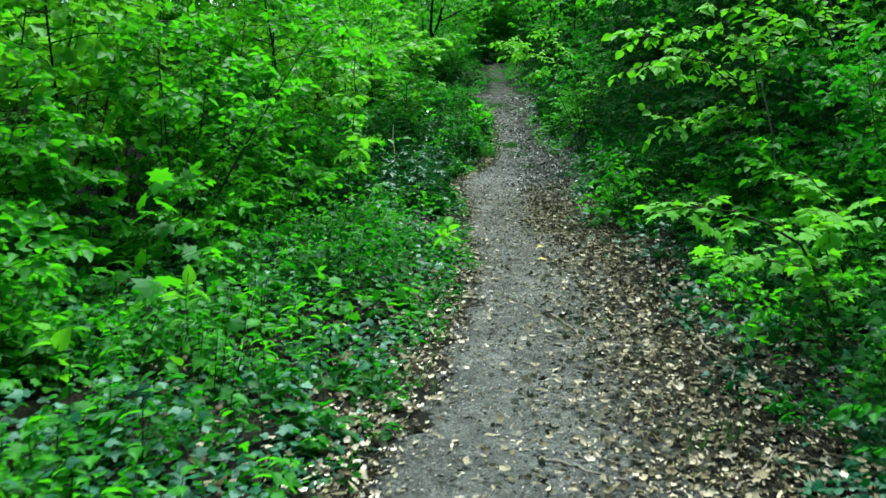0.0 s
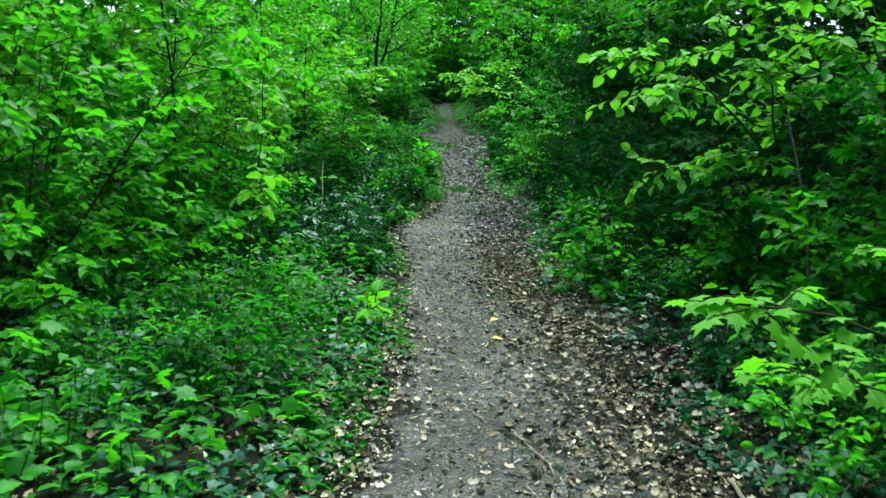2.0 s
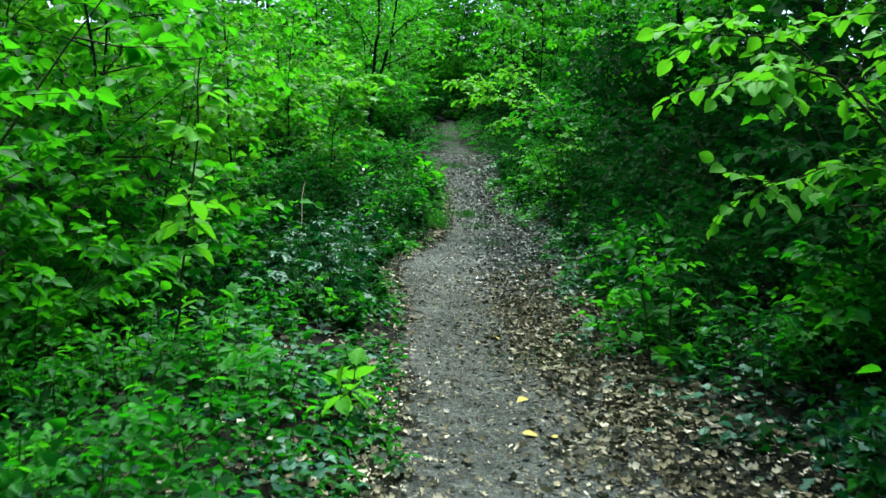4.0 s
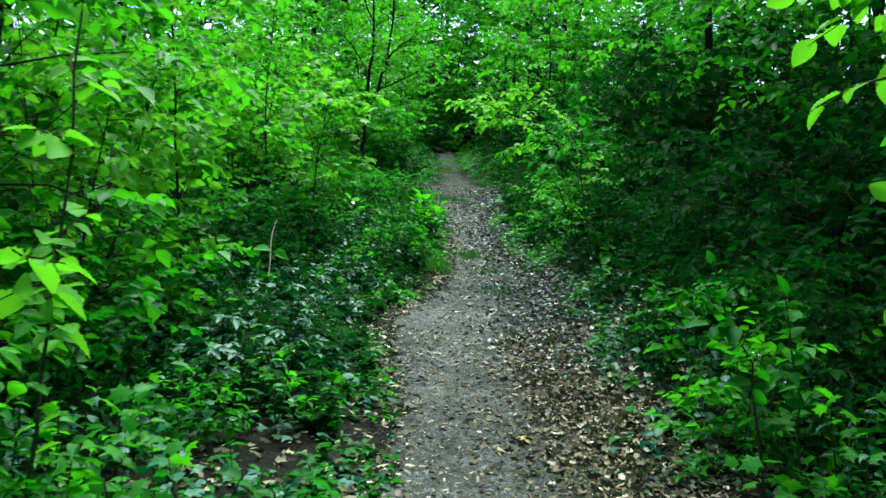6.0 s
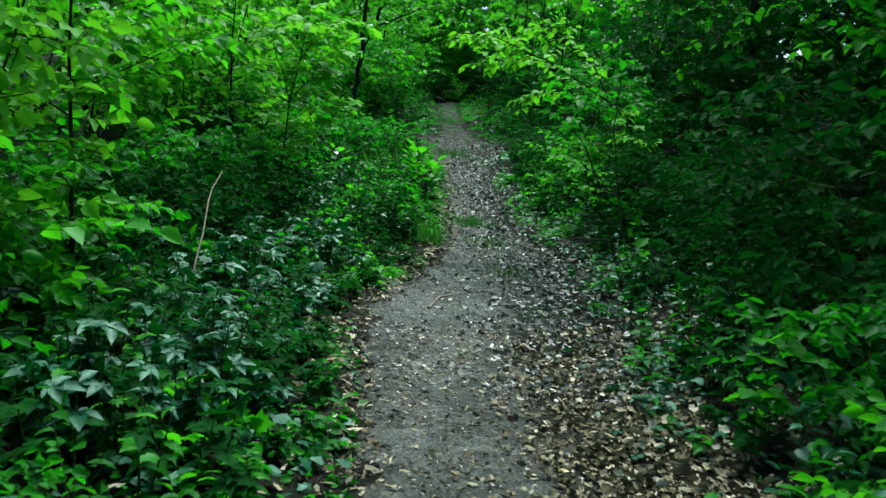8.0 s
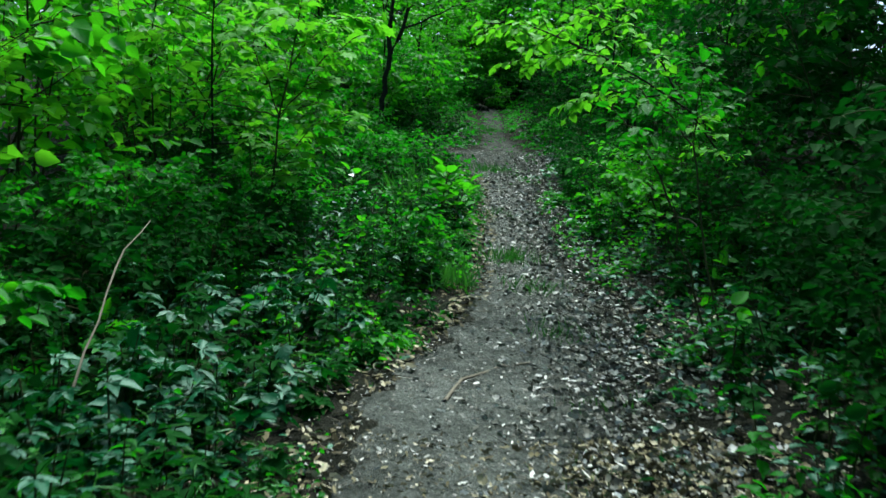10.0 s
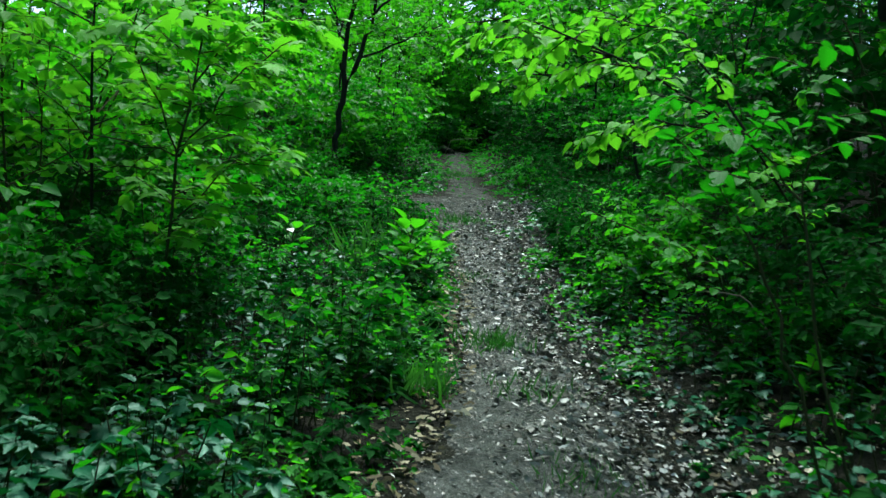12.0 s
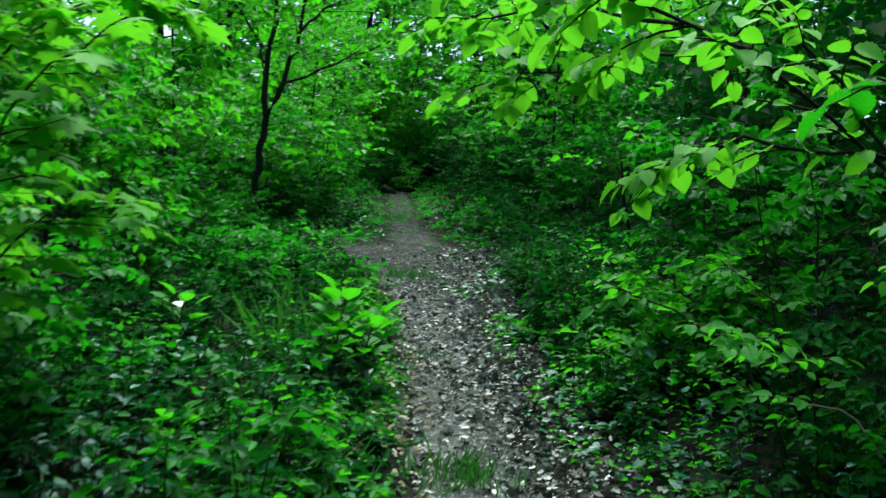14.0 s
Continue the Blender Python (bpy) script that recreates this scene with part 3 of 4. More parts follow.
# waist-high plants before the shrub wall
for x, y, k, sc in [(-2.3, 4.6, "lowfresh", 1.5), (-2.9, 5.4, "lowfresh", 1.8), (-2.2, 6.3, "seed", 1.9), (-2.8, 7.0, "maple", 0.6), (-1.9, 7.4, "lowfresh", 1.4), (-2.4, 8.4, "fresh", 0.62), (-1.7, 9.3, "lowfresh", 1.5),
                    (-2.0, 10.2, "lowfresh", 1.9), (-1.5, 10.9, "low", 1.6), (-1.9, 12.0, "low", 1.8), (-1.3, 12.6, "lowfresh", 1.5), (-3.1, 6.2, "fresh", 0.75), (-3.0, 4.3, "maple", 0.6), (-1.6, 13.6, "low", 1.5),
                    (-1.2, 14.6, "lowdark", 1.4), (-0.9, 15.6, "lowdark", 1.3), (-1.6, 16.2, "low", 1.5), (-0.8, 17.2, "lowdark", 1.2), (-1.3, 18.3, "lowdark", 1.4), (-0.6, 18.9, "low", 1.0), (-1.4, 19.6, "lowdark", 1.5),
                    (-0.9, 21.4, "low", 1.3), (-0.2, 22.4, "low", 1.2), (-0.5, 24.7, "low", 1.1), (-1.35, 17.7, "lowdark", 1.5), (-1.6, 18.7, "lowdark", 1.7), (-1.1, 16.6, "lowdark", 1.3), (-1.5, 15.2, "lowdark", 1.6), (-1.7, 13.9, "lowdark", 1.5), (3.1, 15.6, "lowdark", 1.4), (3.2, 16.6, "lowdark", 1.5), (-0.15, 24.5, "low", 0.8), (-0.9, 24.9, "low", 1.4), (-1.2, 23.4, "low", 1.6), (-0.3, 23.2, "low", 1.0), (-0.3, 27.9, "lowdark", 1.5), (0.6, 28.6, "lowdark", 1.3), (2.9, 24.6, "lowdark", 1.3),
                    (2.5, 10.4, "lowdark", 1.4), (2.3, 11.4, "low", 1.2), (2.7, 12.4, "lowdark", 1.6), (2.6, 13.2, "lowdark", 1.3), (2.9, 14.2, "lowdark", 1.3), (3.2, 15.0, "lowdark", 1.5), (2.6, 19.4, "lowfresh", 1.3), (2.5, 20.8, "lowdark", 1.2),
                    (2.6, 22.2, "lowdark", 1.2), (3.0, 26.6, "lowdark", 1.6), (2.7, 29.0, "lowdark", 1.4), (2.8, 7.4, "lowfresh", 1.5), (2.9, 6.0, "lowfresh", 1.3), (3.0, 9.0, "low", 1.6)]:
    k, sc = {"low": ("mid", sc * 0.6), "lowfresh": ("midfresh", sc * 0.6), "lowdark": ("middark", sc * 0.6)}.get(k, (k, sc))
    plant(k, rng.integers(9), x, y, sc, rng.uniform(0, 360), group="undergrowth plants")
for n in range(16):
    plant("mid" if n % 2 else "middark", n, rng.uniform(-2.5, 6.5), rng.uniform(38.2, 44), rng.uniform(1.0, 1.5), rng.uniform(0, 360), 0.05, group="undergrowth plants")
for n, (x, y, k, sc) in enumerate([(0.95, 38.0, "mid", 0.8), (2.25, 37.9, "midfresh", 0.7), (1.6, 38.7, "midfresh", 1.0), (1.2, 39.5, "mid", 1.2), (2.0, 39.6, "midfresh", 1.2)]):
    plant(k, n, x, y, sc, 70 * n, 0.03, group="undergrowth plants")
# low plants at both edges
for n in range(130):
    y = rng.uniform(2.5, 30) if n > 70 else rng.uniform(2.5, 11)
    if rng.random() < 0.5:
        x = edge_l(y) - 0.5 - rng.uniform(0, 1) ** 1.2 * (2.6 if y < 10 else 1.7)
        k = any_of("low", "lowfresh", "seed", "lowdark", "low") if y < 9 else any_of("low", "lowdark", "lowdark", "lowdark", "seed")
    else:
        x = edge_r(y) + (0.75 if 13.5 < y < 18 else 0.35) + rng.uniform(0, 1.5)
        k = any_of("low", "lowdark", "lowdark", "seed", "lowfresh")
    plant(k, rng.integers(9), x, y, rng.uniform(0.45, 0.95), rng.uniform(0, 360), group="undergrowth plants")


# ---- plants that stand out, leaf by leaf ----
def broad_leaf(name, mat, w=0.33, teeth=0.03, n=13, fold=0.10, droop=0.16):
    """One full leaf: toothed edge, pleated along its side veins, folded at the midrib, drooping tip."""
    v, f = [], []
    for i in range(n + 1):
        t = i / n
        wid = w * math.sin(math.pi * t ** 0.8) ** 0.85 if 0 < t < 1 else 0.0
        wid += teeth * (0.5 if i % 2 else -0.5) * (0 < t < 1)
        z = -droop * t * t
        pleat = 0.016 * (1 if i % 2 else -1) * (0 < t < 1)
        for u in (-1, -0.55, 0, 0.55, 1):
            v.append((u * wid, t + 0.07 * abs(u) * (1 - t) - 0.03 * abs(u) * (i % 2), z + fold * abs(u) * wid / w + pleat * (abs(u) > 0)))
    for i in range(n):
        for c in range(4):
            a = 5 * i + c
            f.append((a, a + 1, a + 6, a + 5))
    return mesh_of(name, np.array(v, float), np.array(f).ravel(), np.full(len(f), 4), [mat], False)


def lobed_leaf(name, mat):
    tv, tf = MAPLE
    return mesh_of(name, tv, np.array(tf).ravel(), np.full(len(tf), 3), [mat])


LEAF_ME = {"glow": broad_leaf("glow_leaf", LEAF_GLOW), "fresh": broad_leaf("fresh_leaf", LEAF_FRESH), "green": broad_leaf("green_leaf", LEAF_GREEN, 0.30),
           "wide": broad_leaf("wide_leaf", LEAF_FRESH, 0.40, 0.05), "dark": broad_leaf("dark_leaf", LEAF_IVY, 0.36), "maple": lobed_leaf("maple_leaf", LEAF_GLOW),
           "lobed": lobed_leaf("lobed_leaf", LEAF_IVY), "petal": broad_leaf("petal", PETAL, 0.4, 0.0, 4),
           "yellow": broad_leaf("yellow_leaf", YELLOW, 0.34), "narrow": broad_leaf("narrow_leaf", LEAF_GREEN, 0.2)}


def leaf_pose(p, d, n, s):
    d = Vector(d).normalized()
    x = d.cross(Vector(n)).normalized()
    z = x.cross(d)
    return Matrix.Translation(Vector(p)) @ Matrix((x, d, z)).transposed().to_4x4() @ Matrix.Diagonal((s, s, s, 1))


def sprig(name, seed, lines, leaf, size, per, label, category, bark=TWIG, twigs=(), droop=0.35):
    """A plant whose leaves are told apart: stems as parts, each leaf a part. lines: (points, thick, thin, bears leaves)."""
    r = np.random.default_rng(seed)
    base = np.array(lines[0][0][0], float)
    root = new(name)
    root.location = base
    for pts, r0, r1, bears in lines:
        pts = np.array(pts, float) - base
        t = np.linspace(0, 1, 9)
        k = np.linspace(0, 1, len(pts))
        q = np.stack([np.interp(t, k, pts[:, c]) for c in range(3)], -1)
        q[1:-1] += r.normal(0, 0.012, (7, 3))
        bearers = [(part("stem", tubes_mesh("stem", [(q, np.linspace(r0, r1, 9))], bark, 6), root), [])]
        if bears:
            twig_leaves(r, q[2:] if bears > 1 else q, int(per * bears), size, bearers[0][1], 0.9, droop)
            length = float(np.linalg.norm(q[-1] - q[0]))
            for w in range(int(twigs[0] * length) if twigs else 0):
                p, d = at_line(q, r.uniform(0.25, 0.98))
                a = r.uniform(0, 2 * math.pi)
                tw = bent(r, p, d * 0.6 + np.array([math.cos(a), math.sin(a), r.uniform(-0.3, 0.3)]), twigs[1] * r.uniform(0.6, 1.2), 3, 0.1)
                bearers.append((part("twig", tubes_mesh("twig", [(tw, np.linspace(r1 * 1.2, r1 * 0.5, 4))], bark, 4), root), []))
                twig_leaves(r, tw, twigs[2], size, bearers[-1][1], 0.9, droop)
        for bearer, found in bearers:
            for p, d, n, sz in found:
                part("leaf", LEAF_ME[leaf], bearer, m=leaf_pose(p, d, n, sz))
    return tagged(root, label, category)


def g(x, y, up=0.0):
    return (x, y, float(land(x, y)) + up)


OVERHANG = "overhanging branch with bright green oval leaves"
sprig("overhanging_branch", 1, [([g(3.3, 8.9, -0.05), (2.9, 8.8, 1.7), (2.3, 8.7, 2.25), (1.68, 8.6, 2.08)], 0.014, 0.004, 1), ([(2.9, 8.8, 1.7), (2.7, 8.5, 2.3), (2.2, 8.3, 2.6)], 0.010, 0.004, 1),
      ([(2.9, 8.8, 1.7), (2.55, 8.9, 1.75), (2.05, 8.95, 1.6)], 0.008, 0.003, 1), ([(2.9, 8.8, 1.7), (2.9, 8.6, 2.4), (2.5, 8.5, 2.9)], 0.010, 0.004, 1), ([(2.7, 8.8, 2.0), (2.2, 9.0, 2.4), (1.8, 9.1, 2.45)], 0.008, 0.003, 1)],
      "glow", 0.105, 9, OVERHANG + " rooted on the bank", "branch", twigs=(15, 0.32, 6))
sprig("overhanging_branch", 13, [([g(3.4, 7.6, -0.05), (3.2, 7.7, 2.0), (2.9, 7.8, 2.75), (2.3, 7.9, 2.85)], 0.012, 0.004, 1), ([(3.2, 7.7, 2.0), (2.8, 7.6, 2.4), (2.35, 7.5, 2.45)], 0.008, 0.003, 1), ([(3.2, 7.7, 2.2), (3.1, 8.1, 2.9), (2.7, 8.4, 3.15)], 0.008, 0.003, 1)],
      "glow", 0.115, 9, OVERHANG + " high on the bank", "branch", twigs=(7, 0.3, 6))
sprig("overhanging_branch", 2, [([g(3.3, 17.3, -0.05), (3.0, 17.1, 2.0), (2.3, 16.6, 2.6), (1.72, 16.25, 2.78), (1.3, 16.25, 2.95), (0.95, 16.4, 3.02)], 0.008, 0.004, 1),
      ([(1.72, 16.25, 2.78), (1.45, 16.8, 2.9), (1.12, 17.5, 2.9)], 0.007, 0.003, 1), ([(1.5, 16.25, 2.86), (1.3, 16.9, 3.1), (1.0, 17.6, 3.15)], 0.007, 0.003, 1),
      ([(2.3, 16.6, 2.6), (1.75, 16.4, 2.6), (1.5, 16.5, 2.5)], 0.007, 0.003, 1), ([(2.3, 16.6, 2.6), (2.0, 16.8, 3.1), (1.6, 17.4, 3.35)], 0.008, 0.003, 1)],
      "glow", 0.085, 9, OVERHANG + " arching over the path", "branch", BARK, twigs=(10, 0.28, 6))
sprig("bank_bush", 12, [([g(2.3, 15.3, -0.05), (2.1, 15.3, 1.5), (1.9, 15.3, 2.0)], 0.007, 0.006, 0), ([(1.9, 15.3, 2.0), (1.75, 15.3, 2.25), (1.5, 15.25, 2.42)], 0.006, 0.003, 1), ([g(2.35, 15.2, -0.05), (2.2, 15.4, 1.7), (2.1, 15.4, 2.2)], 0.007, 0.006, 0), ([(2.1, 15.4, 2.2), (1.9, 15.5, 2.45), (1.65, 15.6, 2.6)], 0.006, 0.003, 1), ([(2.1, 15.4, 2.2), (2.1, 15.3, 2.5), (1.95, 15.1, 2.75)], 0.005, 0.003, 1)], "green", 0.095, 9, "leafy bush on the bank leaning to the path", "shrub", twigs=(9, 0.22, 5))
sprig("maple_sapling", 3, [([g(2.15, 5.1, -0.05), (2.05, 5.0, 0.8), (1.6, 4.8, 1.12), (1.12, 4.73, 1.16)], 0.010, 0.004, 1), ([(2.05, 5.0, 0.8), (1.95, 4.75, 1.1), (1.7, 4.45, 1.18)], 0.006, 0.003, 1),
      ([(2.05, 5.0, 0.8), (2.2, 5.3, 1.15), (2.1, 5.5, 1.3)], 0.006, 0.003, 1), ([(2.05, 5.0, 0.8), (1.75, 5.3, 0.85), (1.5, 5.5, 0.8)], 0.005, 0.003, 1)],
      "maple", 0.095, 12, "young maple with layered bright lobed leaves", "sapling", twigs=(10, 0.2, 5))
sprig("sapling", 4, [([g(-0.95, 9.3, -0.05), (-0.9, 9.3, 1.2), (-0.86, 9.4, 2.35)], 0.009, 0.004, 1), ([(-0.9, 9.3, 1.2), (-0.82, 9.1, 1.35), (-0.76, 8.6, 1.46)], 0.005, 0.003, 1)],
      "glow", 0.13, 7, "thin young sapling with pale green leaves", "sapling", twigs=(4, 0.2, 4))
sprig("tall_herb", 5, [([g(1.85, 9.8, -0.03), (1.75, 9.85, 1.1), (1.6, 9.92, 1.5)], 0.006, 0.003, 1.6), ([g(1.95, 9.7, -0.03), (1.9, 9.7, 1.0), (1.82, 9.7, 1.4)], 0.006, 0.003, 1.6)],
      "green", 0.11, 11, "tall stalked woodland herb with toothed leaves", "herb", twigs=(4, 0.18, 4))
def rosette(seed, x, y, tall, leaves, size, leaf, label, low_leaf="", lows=0):
    """A leafy plant: one stem, leaves on long stalks held up and out, larger pale ones drooping at the foot."""
    r = np.random.default_rng(seed)
    root = new("broad_leaved_plant")
    root.location = g(x, y, -0.02)
    st = bent(r, (0, 0, 0), (0.05, 0, 1), tall * 0.8, 6, 0, 0.05)
    part("stem", tubes_mesh("stem", [(st, np.linspace(0.009, 0.004, 7))], TWIG, 6), root)
    for k in range(leaves + lows):
        low = k >= leaves
        a = 2.4 * k + r.uniform(-0.4, 0.4)
        t = r.uniform(0.15, 0.45) if low else 0.35 + 0.65 * (k + r.uniform(0, 0.7)) / leaves
        p, _ = at_line(st, min(t, 0.999))
        rise = r.uniform(-0.1, 0.25) if low else r.uniform(0.3, 0.6) + 0.7 * t
        d = np.array([math.cos(a), math.sin(a), rise])
        d /= np.linalg.norm(d)
        tip = p + d * size * r.uniform(0.35, 0.7)
        stalk = part("stalk", tubes_mesh("stalk", [(np.array([p, (p + tip) / 2 + (0, 0, 0.012), tip]), np.array([0.004, 0.003, 0.0025]))], TWIG, 4), root)
        out = d + np.array([0, 0, -0.55 if low else -0.15])
        part("leaf", LEAF_ME[low_leaf if low else leaf], stalk, m=leaf_pose(tip, out, (r.normal(0, 0.2) - 0.4 * d[0], r.normal(0, 0.2) - 0.4 * d[1], 1), size * (1.05 if low else r.uniform(0.7, 1.1))))
    return tagged(root, label, "plant")


rosette(6, 0.62, 19.5, 0.74, 26, 0.18, "fresh", "broad-leaved bright green plant at the path edge", "dark", 6)
rosette(61, 0.84, 19.85, 0.52, 14, 0.16, "fresh", "broad-leaved bright green plant beside its taller neighbour")
rosette(7, -0.32, 20.05, 0.56, 13, 0.17, "fresh", "broad-leaved green plant topped by a pale leaf", "dark", 4)
rosette(62, -0.02, 18.2, 0.34, 9, 0.13, "fresh", "small broad-leaved green plant among the herbs", "dark", 2)
rosette(63, 0.02, 8.75, 0.30, 7, 0.15, "glow", "small pale-leaved plant at the path edge")
sprig("young_bush", 8, [([g(2.75, 17.9, -0.03), (2.4, 17.9, 1.95), (1.75, 17.76, 2.2)], 0.010, 0.004, 1), ([g(2.8, 17.8, -0.03), (2.5, 17.5, 1.9), (2.1, 17.3, 2.05)], 0.008, 0.003, 1),
      ([g(2.85, 18.0, -0.03), (2.7, 18.1, 2.1), (2.4, 18.2, 2.35)], 0.008, 0.003, 1)], "fresh", 0.075, 10, "low bank bush with small bright leaves", "shrub", twigs=(9, 0.25, 6))
sprig("young_maple", 9, [([g(-0.75, 17.2, -0.03), (-0.65, 17.2, 2.3), (-0.5, 17.2, 3.5)], 0.012, 0.004, 1), ([(-0.67, 17.2, 2.3), (-0.95, 17.0, 2.36), (-1.3, 16.9, 2.38)], 0.006, 0.003, 0), ([(-0.66, 17.2, 2.32), (-0.5, 17.0, 2.38), (-0.3, 16.9, 2.42)], 0.006, 0.003, 0), ([(-0.7, 17.2, 1.9), (-0.35, 17.3, 2.3), (-0.05, 17.4, 2.4)], 0.006, 0.003, 1),
      ([(-0.65, 17.2, 2.3), (-0.35, 17.1, 2.75), (-0.05, 17.0, 2.95)], 0.006, 0.003, 1), ([(-0.6, 17.2, 2.7), (-0.4, 17.5, 3.1), (-0.1, 17.8, 3.25)], 0.006, 0.003, 1), ([(-0.65, 17.2, 2.3), (-0.8, 16.8, 2.8), (-0.7, 16.4, 3.0)], 0.006, 0.003, 1)],
      "maple", 0.11, 9, "young maple with bright lobed leaves beside the path", "sapling", twigs=(13, 0.32, 6))
for k, (x, y, up, kind, size) in enumerate([(-1.5, 5.9, 0.2, "wide", 0.13), (-1.8, 5.2, 0.32, "fresh", 0.12), (-0.02, 8.5, 0.28, "glow", 0.13), (-1.3, 4.7, 0.6, "glow", 0.11), (-0.05, 8.95, 0.22, "glow", 0.13),
                                            (-1.75, 4.2, 0.35, "glow", 0.13), (2.3, 6.6, 0.3, "dark", 0.16), (1.95, 11.6, 0.5, "wide", 0.14), (-1.6, 9.9, 0.5, "fresh", 0.13), (-0.5, 17.0, 0.3, "green", 0.14),
                                            (-0.35, 15.2, 0.3, "green", 0.12), (2.4, 13.4, 0.4, "narrow", 0.16), (2.2, 14.9, 0.4, "fresh", 0.12), (-0.9, 14.1, 0.45, "fresh", 0.12), (2.6, 16.4, 0.3, "wide", 0.13)]):
    sprig("forest_herb", 20 + k, [([g(x, y, -0.03), g(x + 0.02, y, up * 0.6), g(x + 0.05, y - 0.04, up)], 0.004, 0.002, 1)], kind, size, 6, "single-stemmed broad-leaved woodland herb", "herb", twigs=(5, 0.12, 3))

for k, (x, y, up) in enumerate([(-0.35, 13.3, 0.3), (-0.7, 13.7, 0.42), (-0.15, 14.2, 0.3), (-0.55, 14.7, 0.4), (-0.95, 14.4, 0.5), (-0.3, 15.6, 0.32), (-0.4, 12.4, 0.3)]):
    sprig("hogweed", 50 + k, [([g(x, y, -0.03), g(x + 0.03, y, up * 0.7), g(x + 0.10, y - 0.05, up)], 0.005, 0.003, 1), ([g(x, y, -0.03), g(x - 0.08, y - 0.05, up * 0.6), g(x - 0.2, y - 0.1, up * 0.8)], 0.004, 0.002, 1)],
          "lobed", 0.085, 8, "low herb with large lobed bluish-green leaves", "herb")
for k, (x, y, up) in enumerate([(1.78, 9.9, 0.62), (1.95, 10.1, 0.55)]):
    sprig("wildflower", 60 + k, [([g(x, y, -0.03), g(x, y, up * 0.8), g(x + 0.03, y, up)], 0.003, 0.002, 1)], "petal", 0.013, 7, "slender herb with small white flowers", "flower", twigs=(6, 0.06, 3))

# ---- forked tree where the path bends ----
fork = new("forked_tree")
fork.location = g(-0.38, 25.4, -0.1)
FT = [("trunk", [(0, 0, 0), (-0.01, 0, 0.9), (0.05, 0, 1.75)], 0.046, 0.040), ("limb", [(0.05, 0, 1.7), (0.04, 0, 2.4), (0.06, 0.1, 3.3), (0.1, 0.2, 6.0)], 0.042, 0.014),
      ("limb", [(0.05, 0, 1.7), (0.28, 0, 2.3), (0.40, 0.1, 2.75), (0.5, 0.2, 5.8)], 0.038, 0.014), ("limb", [(0.40, 0, 2.75), (0.75, 0.1, 3.15), (1.3, 0.2, 3.5)], 0.02, 0.007),
      ("limb", [(0.2, 0, 2.1), (0.8, 0.2, 2.4), (1.55, 0.4, 2.85)], 0.018, 0.006), ("limb", [(0.05, 0, 2.3), (-0.3, 0.1, 2.9), (-0.9, 0.1, 3.5)], 0.018, 0.006), ("limb", [(0.06, 0.1, 3.5), (-0.3, 0.3, 4.6), (-0.9, 0.4, 5.6)], 0.018, 0.006)]
fr, fl = np.random.default_rng(77), []
for nm, pts, r0, r1 in FT:
    pts = np.array(pts)
    t = np.linspace(0, 1, 9)
    q = np.stack([np.interp(t, np.linspace(0, 1, len(pts)), pts[:, c]) for c in range(3)], -1)
    q[1:-1] += fr.normal(0, 0.03, (7, 3))
    lines = [(q, np.linspace(r0, r1, 9))]
    if nm == "limb":
        for w in range(22):
            p, d = at_line(q, fr.uniform(0.3, 0.99))
            a = fr.uniform(0, 2 * math.pi)
            tw = bent(fr, p, d * 0.5 + np.array([math.cos(a), math.sin(a), fr.uniform(-0.2, 0.5)]), fr.uniform(0.4, 0.9), 3, 0.06)
            lines.append((tw[[0, 2, 3]], np.array([0.006, 0.004, 0.002]), 3))
            twig_leaves(fr, tw, 9, 0.10, fl, 0.9, 0.45)
    part(nm, tubes_mesh(nm, lines, BARK, 8), fork)
part("crown", leaves_mesh("crown", *[np.array([l[i] for l in fl]) for i in range(4)], OVATE, [LEAF_FRESH]), fork, kind="stuff")
tagged(fork, "dark slender forked tree where the path bends", "tree")


# ---- sticks, stems and the log ----
def stick(name, pts, r0, r1, mat, label, seed=0, category="stick"):
    r = np.random.default_rng(seed)
    pts = np.array(pts, float)
    t = np.linspace(0, 1, 12)
    q = np.stack([np.interp(t, np.linspace(0, 1, len(pts)), pts[:, c]) for c in range(3)], -1)
    q[1:-1] += r.normal(0, 0.3 * r0 + 0.004, (10, 3))
    base = q[0].copy()
    ob = new(name, tubes_mesh(name, [(q - base, np.linspace(r0, r1, 12) * r.uniform(0.85, 1.15, 12))], mat, 7))
    ob.location = base
    return tagged(ob, label, category)


stick("stick", [g(1.66, 6.0, 0.02), g(1.63, 5.6, 0.03), g(1.66, 5.2, 0.02), g(1.55, 4.85, 0.02)], 0.011, 0.005, DRY_WOOD, "long pale curved stick on the earth", 1)
stick("stick", [g(0.80, 6.75, 0.012), g(0.86, 6.45, 0.015), g(0.95, 6.12, 0.012)], 0.010, 0.006, DRY_WOOD, "pale dry stick lying on the path", 2)
stick("stick", [g(0.58, 7.2, 0.01), g(0.68, 6.85, 0.012)], 0.007, 0.004, DRY_WOOD, "short thin twig lying on the path", 3)
stick("stick", [g(1.35, 6.3, 0.015), g(1.75, 6.45, 0.02)], 0.016, 0.012, BARK, "short dark stick among dead leaves", 4)
stick("stick", [g(0.45, 4.0, 0.01), g(0.62, 3.85, 0.015), g(0.78, 3.72, 0.012)], 0.011, 0.005, DRY_WOOD, "bent dry twig on the path", 5)
stick("stick", [g(1.15, 3.6, 0.01), g(1.35, 3.8, 0.015), g(1.5, 4.05, 0.012)], 0.009, 0.004, DRY_WOOD, "bent dry twig among leaf litter", 6)
